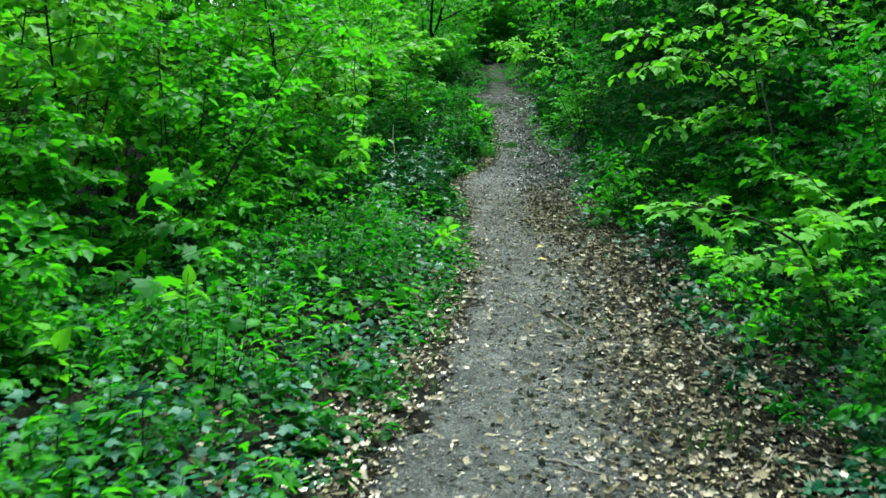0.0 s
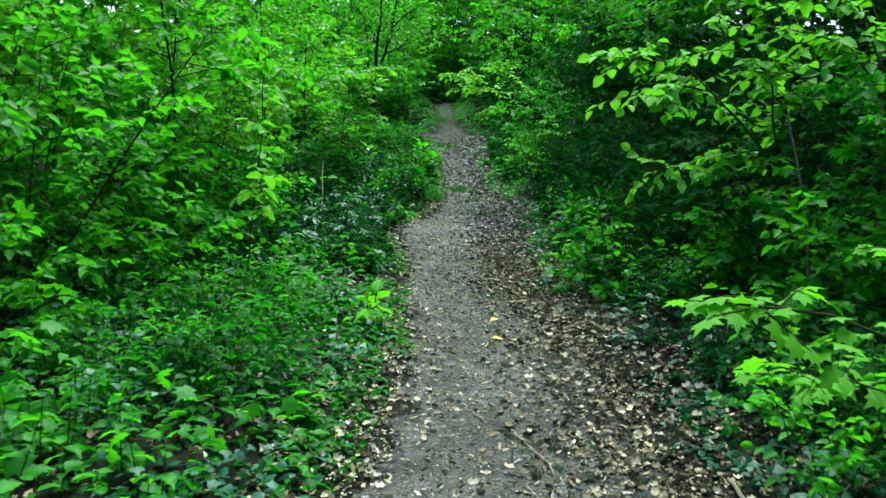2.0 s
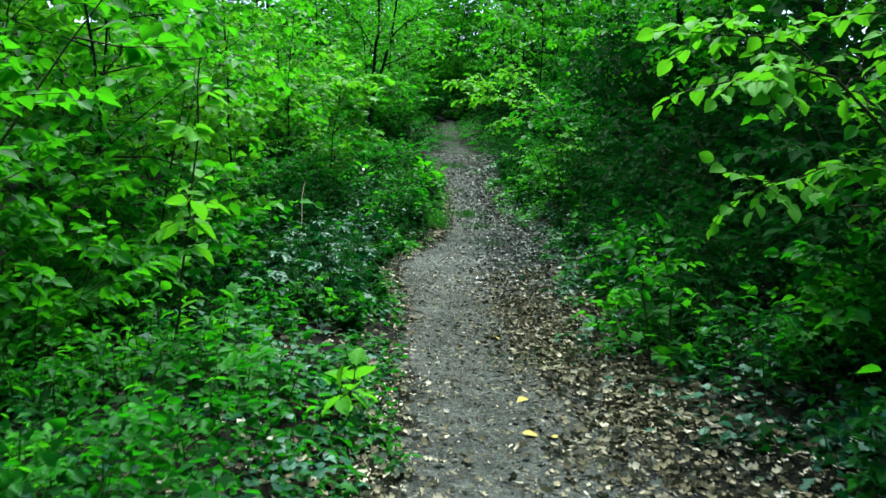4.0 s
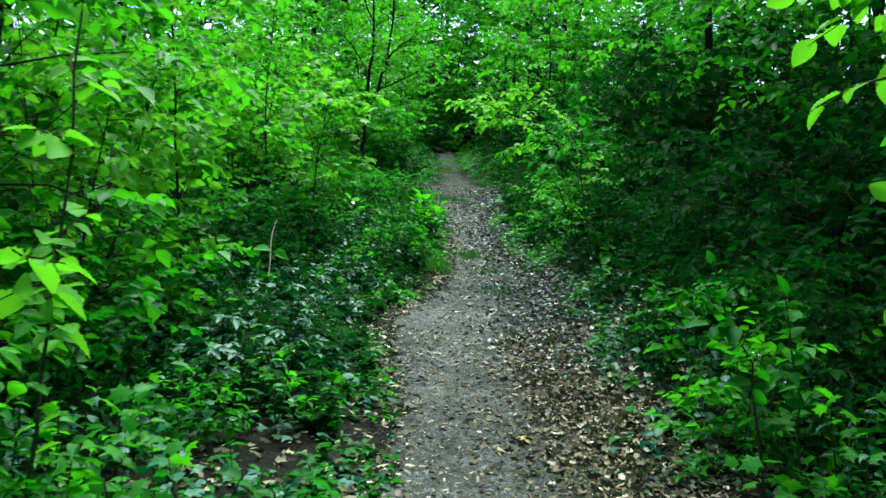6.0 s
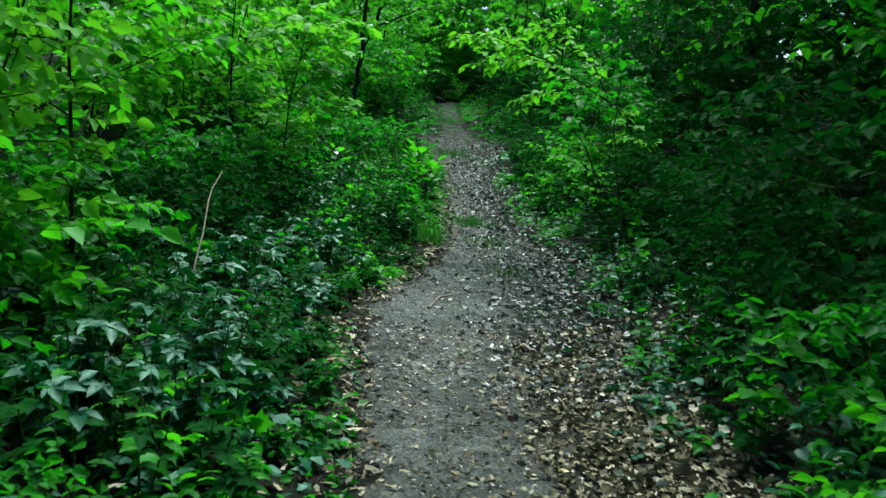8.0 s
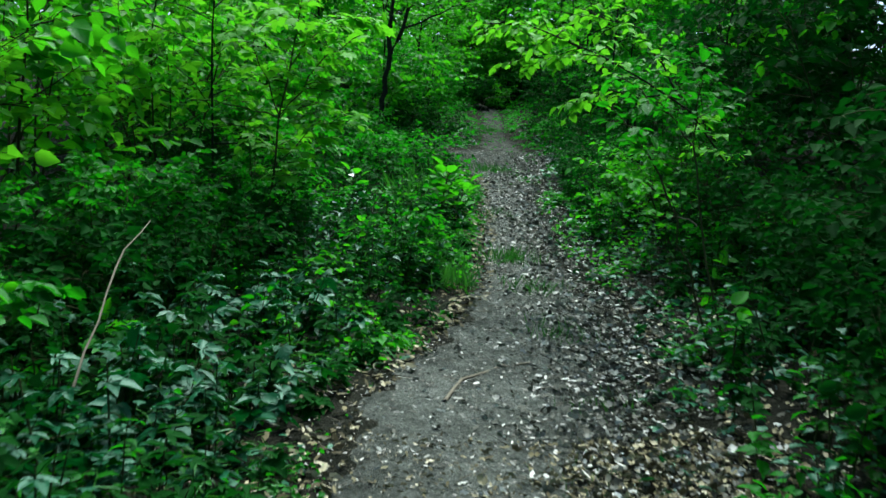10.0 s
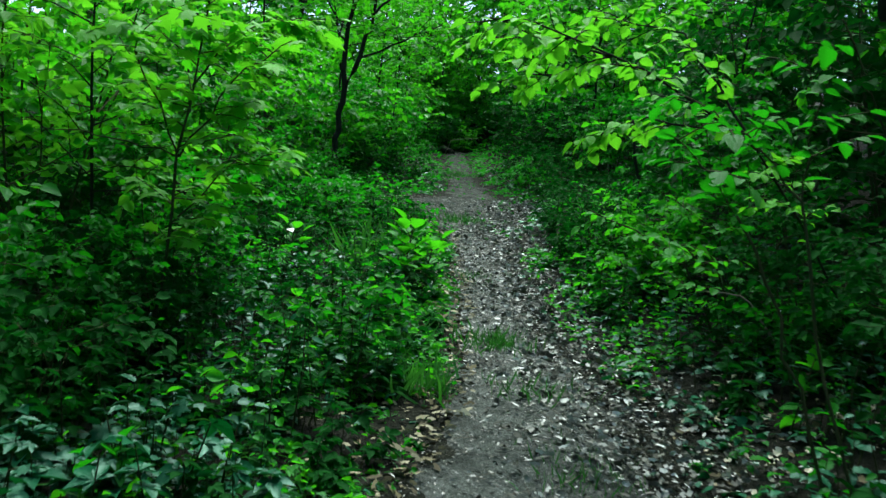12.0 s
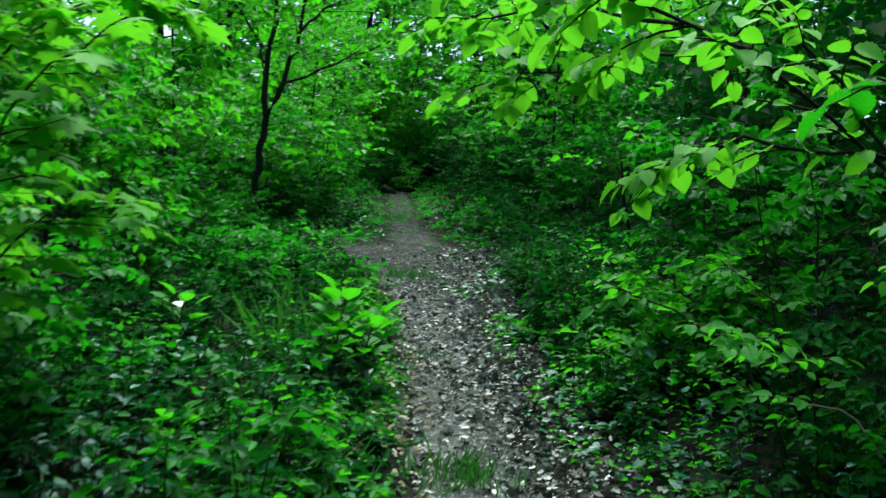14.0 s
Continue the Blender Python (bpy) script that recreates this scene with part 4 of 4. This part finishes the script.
stick("stick", [g(0.72, 14.45, 0.012), g(0.80, 14.8, 0.016), g(1.02, 15.15, 0.014), g(1.22, 15.3, 0.012)], 0.012, 0.007, DRY_WOOD, "pale crooked stick lying across the path", 7)
stick("fallen_branch", [g(1.68, 9.6, 0.02), g(1.80, 9.35, 0.035), g(1.93, 9.1, 0.02)], 0.028, 0.022, LOG_BARK, "weathered fallen branch at the path edge", 8, "branch")
stick("dead_sapling", [g(-0.72, 12.9, -0.02), (-0.66, 13.28, 1.1), (-0.72, 13.8, 1.45), (-0.74, 14.29, 1.6)], 0.007, 0.003, DRY_WOOD, "leaning pale dead stem in the undergrowth", 9, "sapling")
stick("dead_sapling", [g(2.95, 17.3, -0.02), (2.7, 17.5, 1.75), (2.42, 17.6, 1.74)], 0.008, 0.004, DRY_WOOD, "bowed pale stem over the bank", 10, "sapling")
stick("dead_sapling", [g(3.1, 21.6, -0.02), (3.0, 21.5, 2.6), (2.9, 21.5, 3.2)], 0.022, 0.015, BARK, "thin bare stem in the hollow", 11, "sapling")
stick("dead_sapling", [g(2.9, 8.0, -0.02), (2.75, 7.9, 1.4), (2.6, 7.9, 2.0)], 0.012, 0.006, DRY_WOOD, "pale leaning stem on the bank", 12, "sapling")
stick("branch_stub", [g(-0.2, 13.45, -0.02), g(-0.35, 13.2, 0.12)], 0.014, 0.010, DRY_WOOD, "short broken stub in the ivy", 13)
stick("stump", [g(0.05, 19.0, -0.05), g(0.07, 19.0, 0.28)], 0.03, 0.026, DRY_WOOD, "small pale cut stump among herbs", 14, "stump")
stick("log", [g(1.2, 36.9, 0.05), g(1.5, 37.0, 0.08), g(1.85, 36.9, 0.05)], 0.10, 0.08, BARK, "short dark log lying across the far path", 15, "log")
stick("branch", [g(1.6, 36.6, 0.0), g(1.75, 36.5, 0.42), g(2.4, 36.6, 0.45)], 0.010, 0.006, DRY_WOOD, "pale bare branch across the far path", 16, "branch")
pl = new("pale_leaf", LEAF_ME["wide"].copy())
pl.data.materials.clear()
pl.data.materials.append(PETAL)
pl.matrix_basis = leaf_pose((-0.36, 20.05, 1.93), (0.5, -0.7, -0.15), (0, -0.3, 1), 0.085)
tagged(pl, "white-backed leaf lying on top of a plant", "leaf")


# ---- ground cover ----
def cover(name, n, xs, size, template, mat, label, hmax=0.16, seed=1, y0=2.0, y1=32.0, tilt=0.45, bias=1.25, vary=(0.6, 1.3)):
    r = np.random.default_rng(seed)
    y = y0 + (y1 - y0) * r.uniform(0, 1, n) ** bias
    x = xs(r, y)
    hump = np.clip(0.55 + 0.3 * np.sin(3.1 * x + 1.7 * y) + 0.3 * np.sin(2.3 * y - 4.1 * x + 1) + 0.25 * np.sin(8.3 * x + 6.1 * y), 0.12, 1.4)
    hump = hump * np.clip(np.maximum(edge_l(y) - x, x - edge_r(y)) / 0.45, 0.25, 1)
    z = land(x, y) + 0.01 + r.uniform(0, 1, n) ** 1.5 * hmax * (1.4 * hump if hmax > 0.12 else 1.0)
    a = r.uniform(0, 2 * math.pi, n)
    D = np.stack([np.cos(a), np.sin(a), r.normal(-0.1, 0.25, n)], -1)
    N = np.stack([r.normal(0, tilt, n), r.normal(0, tilt, n), np.ones(n)], -1)
    sz = size * r.uniform(*vary, n)
    patch = 0.5 + 0.3 * np.sin(2.2 * x + 1.1 * y + 0.7) * np.sin(1.9 * y - 1.4 * x) + 0.28 * np.sin(5.2 * x - 3.7 * y) + 0.2 * np.sin(4.4 * y + 7.1 * x)
    keep = (r.uniform(0, 1, n) < np.clip((patch - 0.2) * 2.2, 0.06, 1)) if hmax > 0.12 else np.ones(n, bool)
    return tagged(new(name, leaves_mesh(name, np.stack([x, y, z], -1)[keep], D[keep], N[keep], sz[keep], template, [mat])), label, "ground cover", kind="stuff")


def herb_patch(n, xs, size, template, mat, label, high=(0.10, 0.40), per=5, seed=1, y0=2.0, y1=30.0, bias=1.2, bare=0.25):
    """Many small herbs, each a stalk with its leaves held out level in tiers, gathered in patches with bare gaps."""
    r = np.random.default_rng(seed)
    y = y0 + (y1 - y0) * r.uniform(0, 1, n) ** bias
    x = xs(r, y)
    patch = 0.5 + 0.32 * np.sin(2.6 * x + 1.3 * y + seed) * np.sin(1.7 * y - 1.9 * x) + 0.3 * np.sin(4.6 * x - 3.1 * y + 2 * seed)
    keep = r.uniform(0, 1, n) < np.clip((patch - bare) * 2.4, 0.03, 1)
    x, y = x[keep], y[keep]
    n = len(x)
    h = r.uniform(*high, n) * np.clip(np.maximum(edge_l(y) - x, x - edge_r(y)) / 0.5, 0.35, 1)
    lean = np.stack([r.normal(0, 0.16, n), r.normal(0, 0.16, n), np.ones(n)], -1)
    root = np.stack([x, y, land(x, y) - 0.01], -1)
    ob = new("herbs", None)
    k = np.repeat(np.arange(n), per)
    t = np.tile(np.linspace(0.45, 1.0, per), n) + r.normal(0, 0.05, n * per)
    a = np.repeat(r.uniform(0, 6.28, n), per) + np.tile(np.arange(per) * 2.4, n) + r.normal(0, 0.4, n * per)
    P = root[k] + lean[k] * (h[k] * t)[:, None]
    D = np.stack([np.cos(a), np.sin(a), r.normal(-0.1, 0.28, n * per)], -1)
    N = np.stack([r.normal(0, 0.3, n * per), r.normal(0, 0.3, n * per), np.ones(n * per)], -1)
    part("leaves", leaves_mesh("leaves", P, D, N, size * r.uniform(0.6, 1.3, n * per) * (1.25 - 0.4 * t), template, [mat]), ob, kind="stuff")
    part("stalks", leaves_mesh("stalks", root, lean, np.tile([1.0, 0.3, 0], (n, 1)), h, STALK, [TWIG]), ob, kind="stuff")
    return tagged(ob, label, "ground cover", kind="stuff")


def left_of(near, wide, power=1.0):
    return lambda r, y: edge_l(y) - near - r.uniform(0, 1, len(y)) ** power * wide + r.normal(0, 0.07, len(y))


def right_of(near, wide, power=1.0):
    return lambda r, y: edge_r(y) + near + r.uniform(0, 1, len(y)) ** power * wide + r.normal(0, 0.07, len(y))


cover("ivy", 15000, lambda r, y: edge_l(y) - 0.05 - r.uniform(0, 1, len(y)) ** 1.2 * 3.2 + r.normal(0, 0.09, len(y)), 0.064, IVY, LEAF_IVY, "carpet of dark glossy ivy leaves", 0.18, 1)
cover("ivy", 15000, lambda r, y: edge_r(y) + 0.05 + r.uniform(0, 1, len(y)) ** 1.2 * 2.6 + r.normal(0, 0.12, len(y)), 0.062, IVY, LEAF_IVY, "carpet of dark glossy ivy leaves on bank", 0.14, 2)
herb_patch(1500, left_of(0.05, 2.6), 0.085, TOOTHED, LEAF_GREEN, "low green toothed-leaved herbs among ivy", (0.08, 0.38), 5, 3, 2.0, 13.0)
herb_patch(750, left_of(0.10, 2.4), 0.09, TOOTHED, LEAF_FRESH, "bright green toothed-leaved herbs among ivy", (0.12, 0.42), 5, 8, 2.0, 12.0)
cover("herbs", 3500, lambda r, y: edge_l(y) - 0.05 - r.uniform(0, 1, len(y)) ** 1.5 * 0.9, 0.048, OVAL, LEAF_FRESH, "bright herbs at the path edge", 0.36, 10, 15.0, 23.5, 0.8, 1.0, (0.35, 1.7))
# both bramble layers use the leaf colour darkened for shade
herb_patch(2600, left_of(0.12, 2.5), 0.085, TRIFOLIATE, LEAF_DARK, "three-leaved brambles in layers, leaves coloured dark for shade", (0.12, 0.5), 5, 11, 10.5, 25.0, 1.0, 0.2)
herb_patch(2000, right_of(0.32, 2.2), 0.09, TRIFOLIATE, LEAF_DARK, "three-leaved brambles on the bank, leaves coloured dark for shade", (0.12, 0.48), 5, 12, 6.0, 26.0, 1.0, 0.2)
herb_patch(1700, right_of(0.15, 2.2), 0.08, TOOTHED, LEAF_GREEN, "low green toothed-leaved herbs on the bank", (0.06, 0.34), 5, 4, 2.0, 27.0)
for mat, y0, y1, share, word in ((LITTER, 1.5, 14.0, 0.55, "brown"), (BLEACHED, 12.5, 27.0, 0.36, "bleached grey")):
    cover("leaf_litter", int(11000 * share), lambda r, y: edge_r(y) - np.where((y > 9) & (y < 14), 0.02, 0.16) + r.normal(0, np.where(y < 8.5, 0.42, np.where(y < 14, 0.25, 0.32)), len(y)), 0.04, CURL, mat, "dry curled " + word + " dead leaves on earth", 0.03, 5, y0, y1, 0.9, 1.0, (0.4, 1.6))
    cover("leaf_litter", int(22000 * share), lambda r, y: edge_r(y) - np.where((y > 9) & (y < 14), 0.0, 0.10) + r.normal(0, np.where(y < 8.5, 0.44, np.where(y < 14, 0.27, 0.34)), len(y)), 0.034, ROLL, mat, "rolled " + word + " dead leaf scraps", 0.02, 15, y0, y1, 0.9, 1.0, (0.4, 1.8))
    cover("leaf_litter", int(7000 * share), lambda r, y: edge_l(y) + (edge_r(y) - edge_l(y)) * r.uniform(-0.08, 1, len(y)), 0.026, ROLL, mat, "scattered " + word + " leaf scraps on the footpath", 0.008, 6, y0, y1, 0.8, 1.0, (0.4, 1.9))
    cover("leaf_litter", int(17000 * share), lambda r, y: edge_l(y) + (edge_r(y) - edge_l(y)) * r.uniform(0, 1, len(y)) ** 0.8, 0.019, ROLL, mat, "fine " + word + " leaf crumbs trodden into earth", 0.006, 16, y0, y1, 0.8, 1.0, (0.4, 1.6))
cover("leaf_litter", 4500, lambda r, y: edge_l(y) + 0.14 - np.abs(r.normal(0, np.where(y < 11, 0.9, 0.35), len(y))), 0.042, ROLL, LITTER, "dead leaves under the undergrowth", 0.03, 7, 1.5, 23, 0.5, 1.1, (0.5, 1.8))
cover("bark_chips", 12000, lambda r, y: edge_l(y) + (edge_r(y) - edge_l(y) - 0.1) * r.uniform(0, 1, len(y)), 0.013, ROLL, STONE, "tiny pale chips and grit on the path", 0.002, 9, 1.5, 26, 0.4, 1.5, (0.4, 2.0))
cover("twig_scraps", 2600, lambda r, y: edge_l(y) + (edge_r(y) - edge_l(y)) * r.uniform(-0.1, 1.2, len(y)), 0.07, STALK, DRY_WOOD, "thin broken twigs scattered on the earth", 0.012, 58, 1.5, 27, 0.4, 1.1, (0.4, 2.2))
cover("twig_scraps", 1800, lambda r, y: edge_r(y) - 0.1 + r.normal(0, 0.4, len(y)), 0.08, STALK, BARK, "thin dark broken twigs in the litter", 0.012, 59, 1.5, 27, 0.4, 1.1, (0.4, 2.2))
for sx in (-1, 1):
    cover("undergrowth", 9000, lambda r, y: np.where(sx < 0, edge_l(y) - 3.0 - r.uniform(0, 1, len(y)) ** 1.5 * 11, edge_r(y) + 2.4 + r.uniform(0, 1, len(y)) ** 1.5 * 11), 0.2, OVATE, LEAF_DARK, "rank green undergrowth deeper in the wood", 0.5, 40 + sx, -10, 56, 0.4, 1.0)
cover("undergrowth", 3500, lambda r, y: r.uniform(-4, 8, len(y)), 0.13, OVATE, LEAF_GREEN, "rank green undergrowth on the far slope", 0.6, 44, 37.8, 52, 0.4, 1.0)
cover("herbs", 3000, lambda r, y: np.where(r.random(len(y)) < 0.5, edge_l(y) - 0.1 - r.uniform(0, 2.8, len(y)), edge_r(y) + 0.1 + r.uniform(0, 2.4, len(y))), 0.08, OVAL, LEAF_GREEN, "low green herbs beside the path", 0.3, 45, -9, 2.2, 0.4, 1.0)
cover("leaf_litter", 260, lambda r, y: -0.35 + r.normal(0, 0.22, len(y)), 0.048, CURL, LITTER, "pale dead leaves heaped at the path edge", 0.16, 46, 6.4, 8.6, 0.6, 1.0, (0.5, 1.4))
herb_patch(420, left_of(0.2, 2.0), 0.11, PALMATE, LEAF_IVY, "glossy bluish-green lobed-leaved herbs above the ivy", (0.16, 0.5), 4, 51, 11.0, 15.4, 1.0)
herb_patch(420, left_of(0.3, 2.0), 0.085, TOOTHED, LEAF_IVY, "glossy bluish-green toothed-leaved herbs", (0.1, 0.4), 5, 64, 15.2, 20.0, 1.0)
herb_patch(500, right_of(0.1, 1.8), 0.08, TOOTHED, LEAF_IVY, "glossy bluish-green herbs on the bank", (0.1, 0.4), 5, 57, 9.0, 20.0, 1.0)
cover("ivy", 5200, lambda r, y: edge_r(y) + 0.0 + r.uniform(0, 1, len(y)) * 1.5, 0.058, IVY, LEAF_IVY, "dense glossy ivy at the foot of the bank", 0.2, 47, 2.4, 8.5, 0.7, 1.0)
cover("ivy", 5000, lambda r, y: edge_l(y) - 0.05 - r.uniform(0, 1, len(y)) ** 0.9 * 2.3, 0.055, IVY, LEAF_IVY, "dense glossy ivy beside the path", 0.26, 48, 2.4, 10.5, 0.45, 1.0)
cover("leaf_litter", 1300, lambda r, y: edge_l(y) + 0.05 - r.uniform(0, 1, len(y)) * 2.0, 0.045, CURL, LITTER, "brown dead leaves under the ivy", 0.02, 49, 2.4, 10.5, 0.6, 1.0, (0.4, 1.5))
cover("leaf_litter", 2500, lambda r, y: edge_r(y) + r.uniform(0, 1, len(y)) * 1.6, 0.045, CURL, LITTER, "brown dead leaves on the bank", 0.02, 50, 2.4, 18, 0.6, 1.0, (0.4, 1.5))
cover("herbs", 2000, lambda r, y: edge_r(y) + 0.02 + r.uniform(0, 1, len(y)) ** 1.2 * 1.0, 0.04, OVAL, LEAF_FRESH, "bright small herbs at the foot of the bank", 0.26, 52, 17.3, 22.5, 0.5, 1.0)
cover("herbs", 4200, lambda r, y: edge_l(y) - 0.10 - r.uniform(0, 1, len(y)) ** 1.2 * 2.2 + r.normal(0, 0.05, len(y)), 0.07, OVAL, LEAF_GREEN, "green herbs beside the far path", 0.34, 53, 26.4, 39, 0.45, 1.0)
cover("herbs", 3600, lambda r, y: edge_r(y) - 0.02 + r.uniform(0, 1, len(y)) ** 1.2 * 1.9 + r.normal(0, 0.05, len(y)), 0.07, OVAL, LEAF_GREEN, "green herbs on the far bank", 0.30, 54, 26.0, 39, 0.45, 1.0)
cover("herbs", 6000, lambda r, y: edge_l(y) + 0.06 - r.uniform(0, 1, len(y)) ** 1.3 * 1.5, 0.026, OVATE, LEAF_GREEN, "fine-leaved herbs at the path edge", 0.34, 56, 13.0, 22.5, 0.9, 1.0, (0.5, 1.6))
cover("grass_blades", 4500, lambda r, y: edge_l(y) - 0.02 - np.abs(r.normal(0, 0.45, len(y))), 0.11, BLADE, GRASS, "thin grass blades among the herbs", 0.22, 55, 12.5, 22.5, 1.2, 1.0)
cover("herbs", 4600, lambda r, y: edge_l(y) + 0.08 - r.uniform(0, 1, len(y)) ** 1.3 * 1.2, 0.034, OVATE, LEAF_GREEN, "fine-leaved herbs creeping onto the path", 0.22, 60, 2.2, 13.0, 0.9, 1.1, (0.5, 1.7))
cover("herbs", 1800, lambda r, y: edge_r(y) + 0.25 + r.uniform(0, 1, len(y)) ** 1.2 * 1.2, 0.034, OVATE, LEAF_GREEN, "fine-leaved herbs at the foot of the bank", 0.24, 61, 9.0, 23.0, 0.9, 1.1, (0.5, 1.7))
cover("herbs", 1100, lambda r, y: np.where(r.random(len(y)) < 0.7, edge_r(y) + 0.1 - np.abs(r.normal(0, 0.4, len(y))), edge_l(y) + np.abs(r.normal(0, 0.2, len(y)))), 0.05, OVATE, LEAF_GREEN, "low herbs growing over the far path", 0.13, 62, 22.5, 37.0, 0.8, 1.0, (0.5, 1.5))
cover("leaf_litter", 1500, lambda r, y: edge_l(y) + 0.02 + r.normal(0, 0.16, len(y)), 0.036, CURL, LITTER, "brown dead leaves along the path edge", 0.02, 63, 2.2, 9.5, 0.8, 1.0, (0.4, 1.5))
# tufts of grass on the path and its edges
for k, (x, y, n, h) in enumerate([(1.3, 18.35, 190, 0.12), (1.15, 10.2, 90, 0.05), (1.55, 10.3, 90, 0.06), (0.95, 6.35, 30, 0.08), (1.35, 13.6, 80, 0.05), (1.55, 14.6, 90, 0.06), (1.45, 16.3, 80, 0.05), (1.35, 24.0, 160, 0.13),
                                  (0.6, 18.0, 120, 0.2), (0.7, 17.2, 120, 0.2), (0.5, 18.6, 100, 0.2), (0.30, 20.3, 70, 0.40), (1.4, 17.3, 90, 0.10), (1.5, 16.0, 70, 0.09), (1.25, 20.6, 80, 0.08), (1.7, 31, 80, 0.15), (-0.35, 5.0, 80, 0.14), (1.2, 4.2, 40, 0.09)]):
    r = np.random.default_rng(300 + k)
    px, py = x + r.normal(0, 0.13, n), y + r.normal(0, 0.13, n)
    D = np.stack([r.normal(0, 0.5, n), r.normal(0, 0.5, n), np.ones(n)], -1)
    N = np.stack([r.normal(0, 1, n), r.normal(0, 1, n), np.full(n, 0.2)], -1)
    o = np.array(g(x, y))
    P = np.stack([px, py, land(px, py) - 0.005], -1) - o
    tuft = new("grass_tuft", leaves_mesh("grass_tuft", P, D, N, h * r.uniform(0.6, 1.4, n), BLADE, [GRASS]))
    tuft.location = o
    tagged(tuft, "small tuft of grass growing by the path", "grass", "grass tufts", "stuff")
# larger dead leaves one by one
DEAD = mesh_of("dead_leaf", CURL[0], np.array(CURL[1]).ravel(), np.full(8, 3), [LITTER])
PALE = mesh_of("dead_leaf", CURL[0], np.array(CURL[1]).ravel(), np.full(8, 3), [BLEACHED])
r = np.random.default_rng(9)
for k in range(110):
    y = 2.5 + 20 * r.uniform(0, 1) ** 1.2
    x = edge_r(y) - 0.12 - abs(r.normal(0.05, 0.33)) if k % 3 else edge_l(y) + (edge_r(y) - edge_l(y)) * r.uniform(0, 1)
    dl = new("dead_leaf", DEAD if y < 13 else PALE)
    s0 = r.uniform(0.04, 0.075)
    dl.matrix_basis = leaf_pose(g(x, y, 0.012), (math.cos(k * 2.4), math.sin(k * 2.4), 0), (r.normal(0, 0.25), r.normal(0, 0.25), 1), s0)
    tagged(dl, "dry curled pale-brown dead leaf on the path", "leaf", "dead leaves on the path")
for k, (x, y, s0) in enumerate([(0.89, 8.65, 0.09), (1.05, 8.6, 0.09), (1.0, 9.25, 0.08), (0.95, 10.9, 0.09), (1.15, 11.6, 0.07)]):
    yl = new("yellow_leaf", LEAF_ME["yellow"])
    yl.matrix_basis = leaf_pose(g(x, y, 0.02), (math.cos(k * 1.9), math.sin(k * 1.9), 0), (0.1, -0.2, 1), s0)
    tagged(yl, "fallen yellow leaf lying on the path", "leaf")
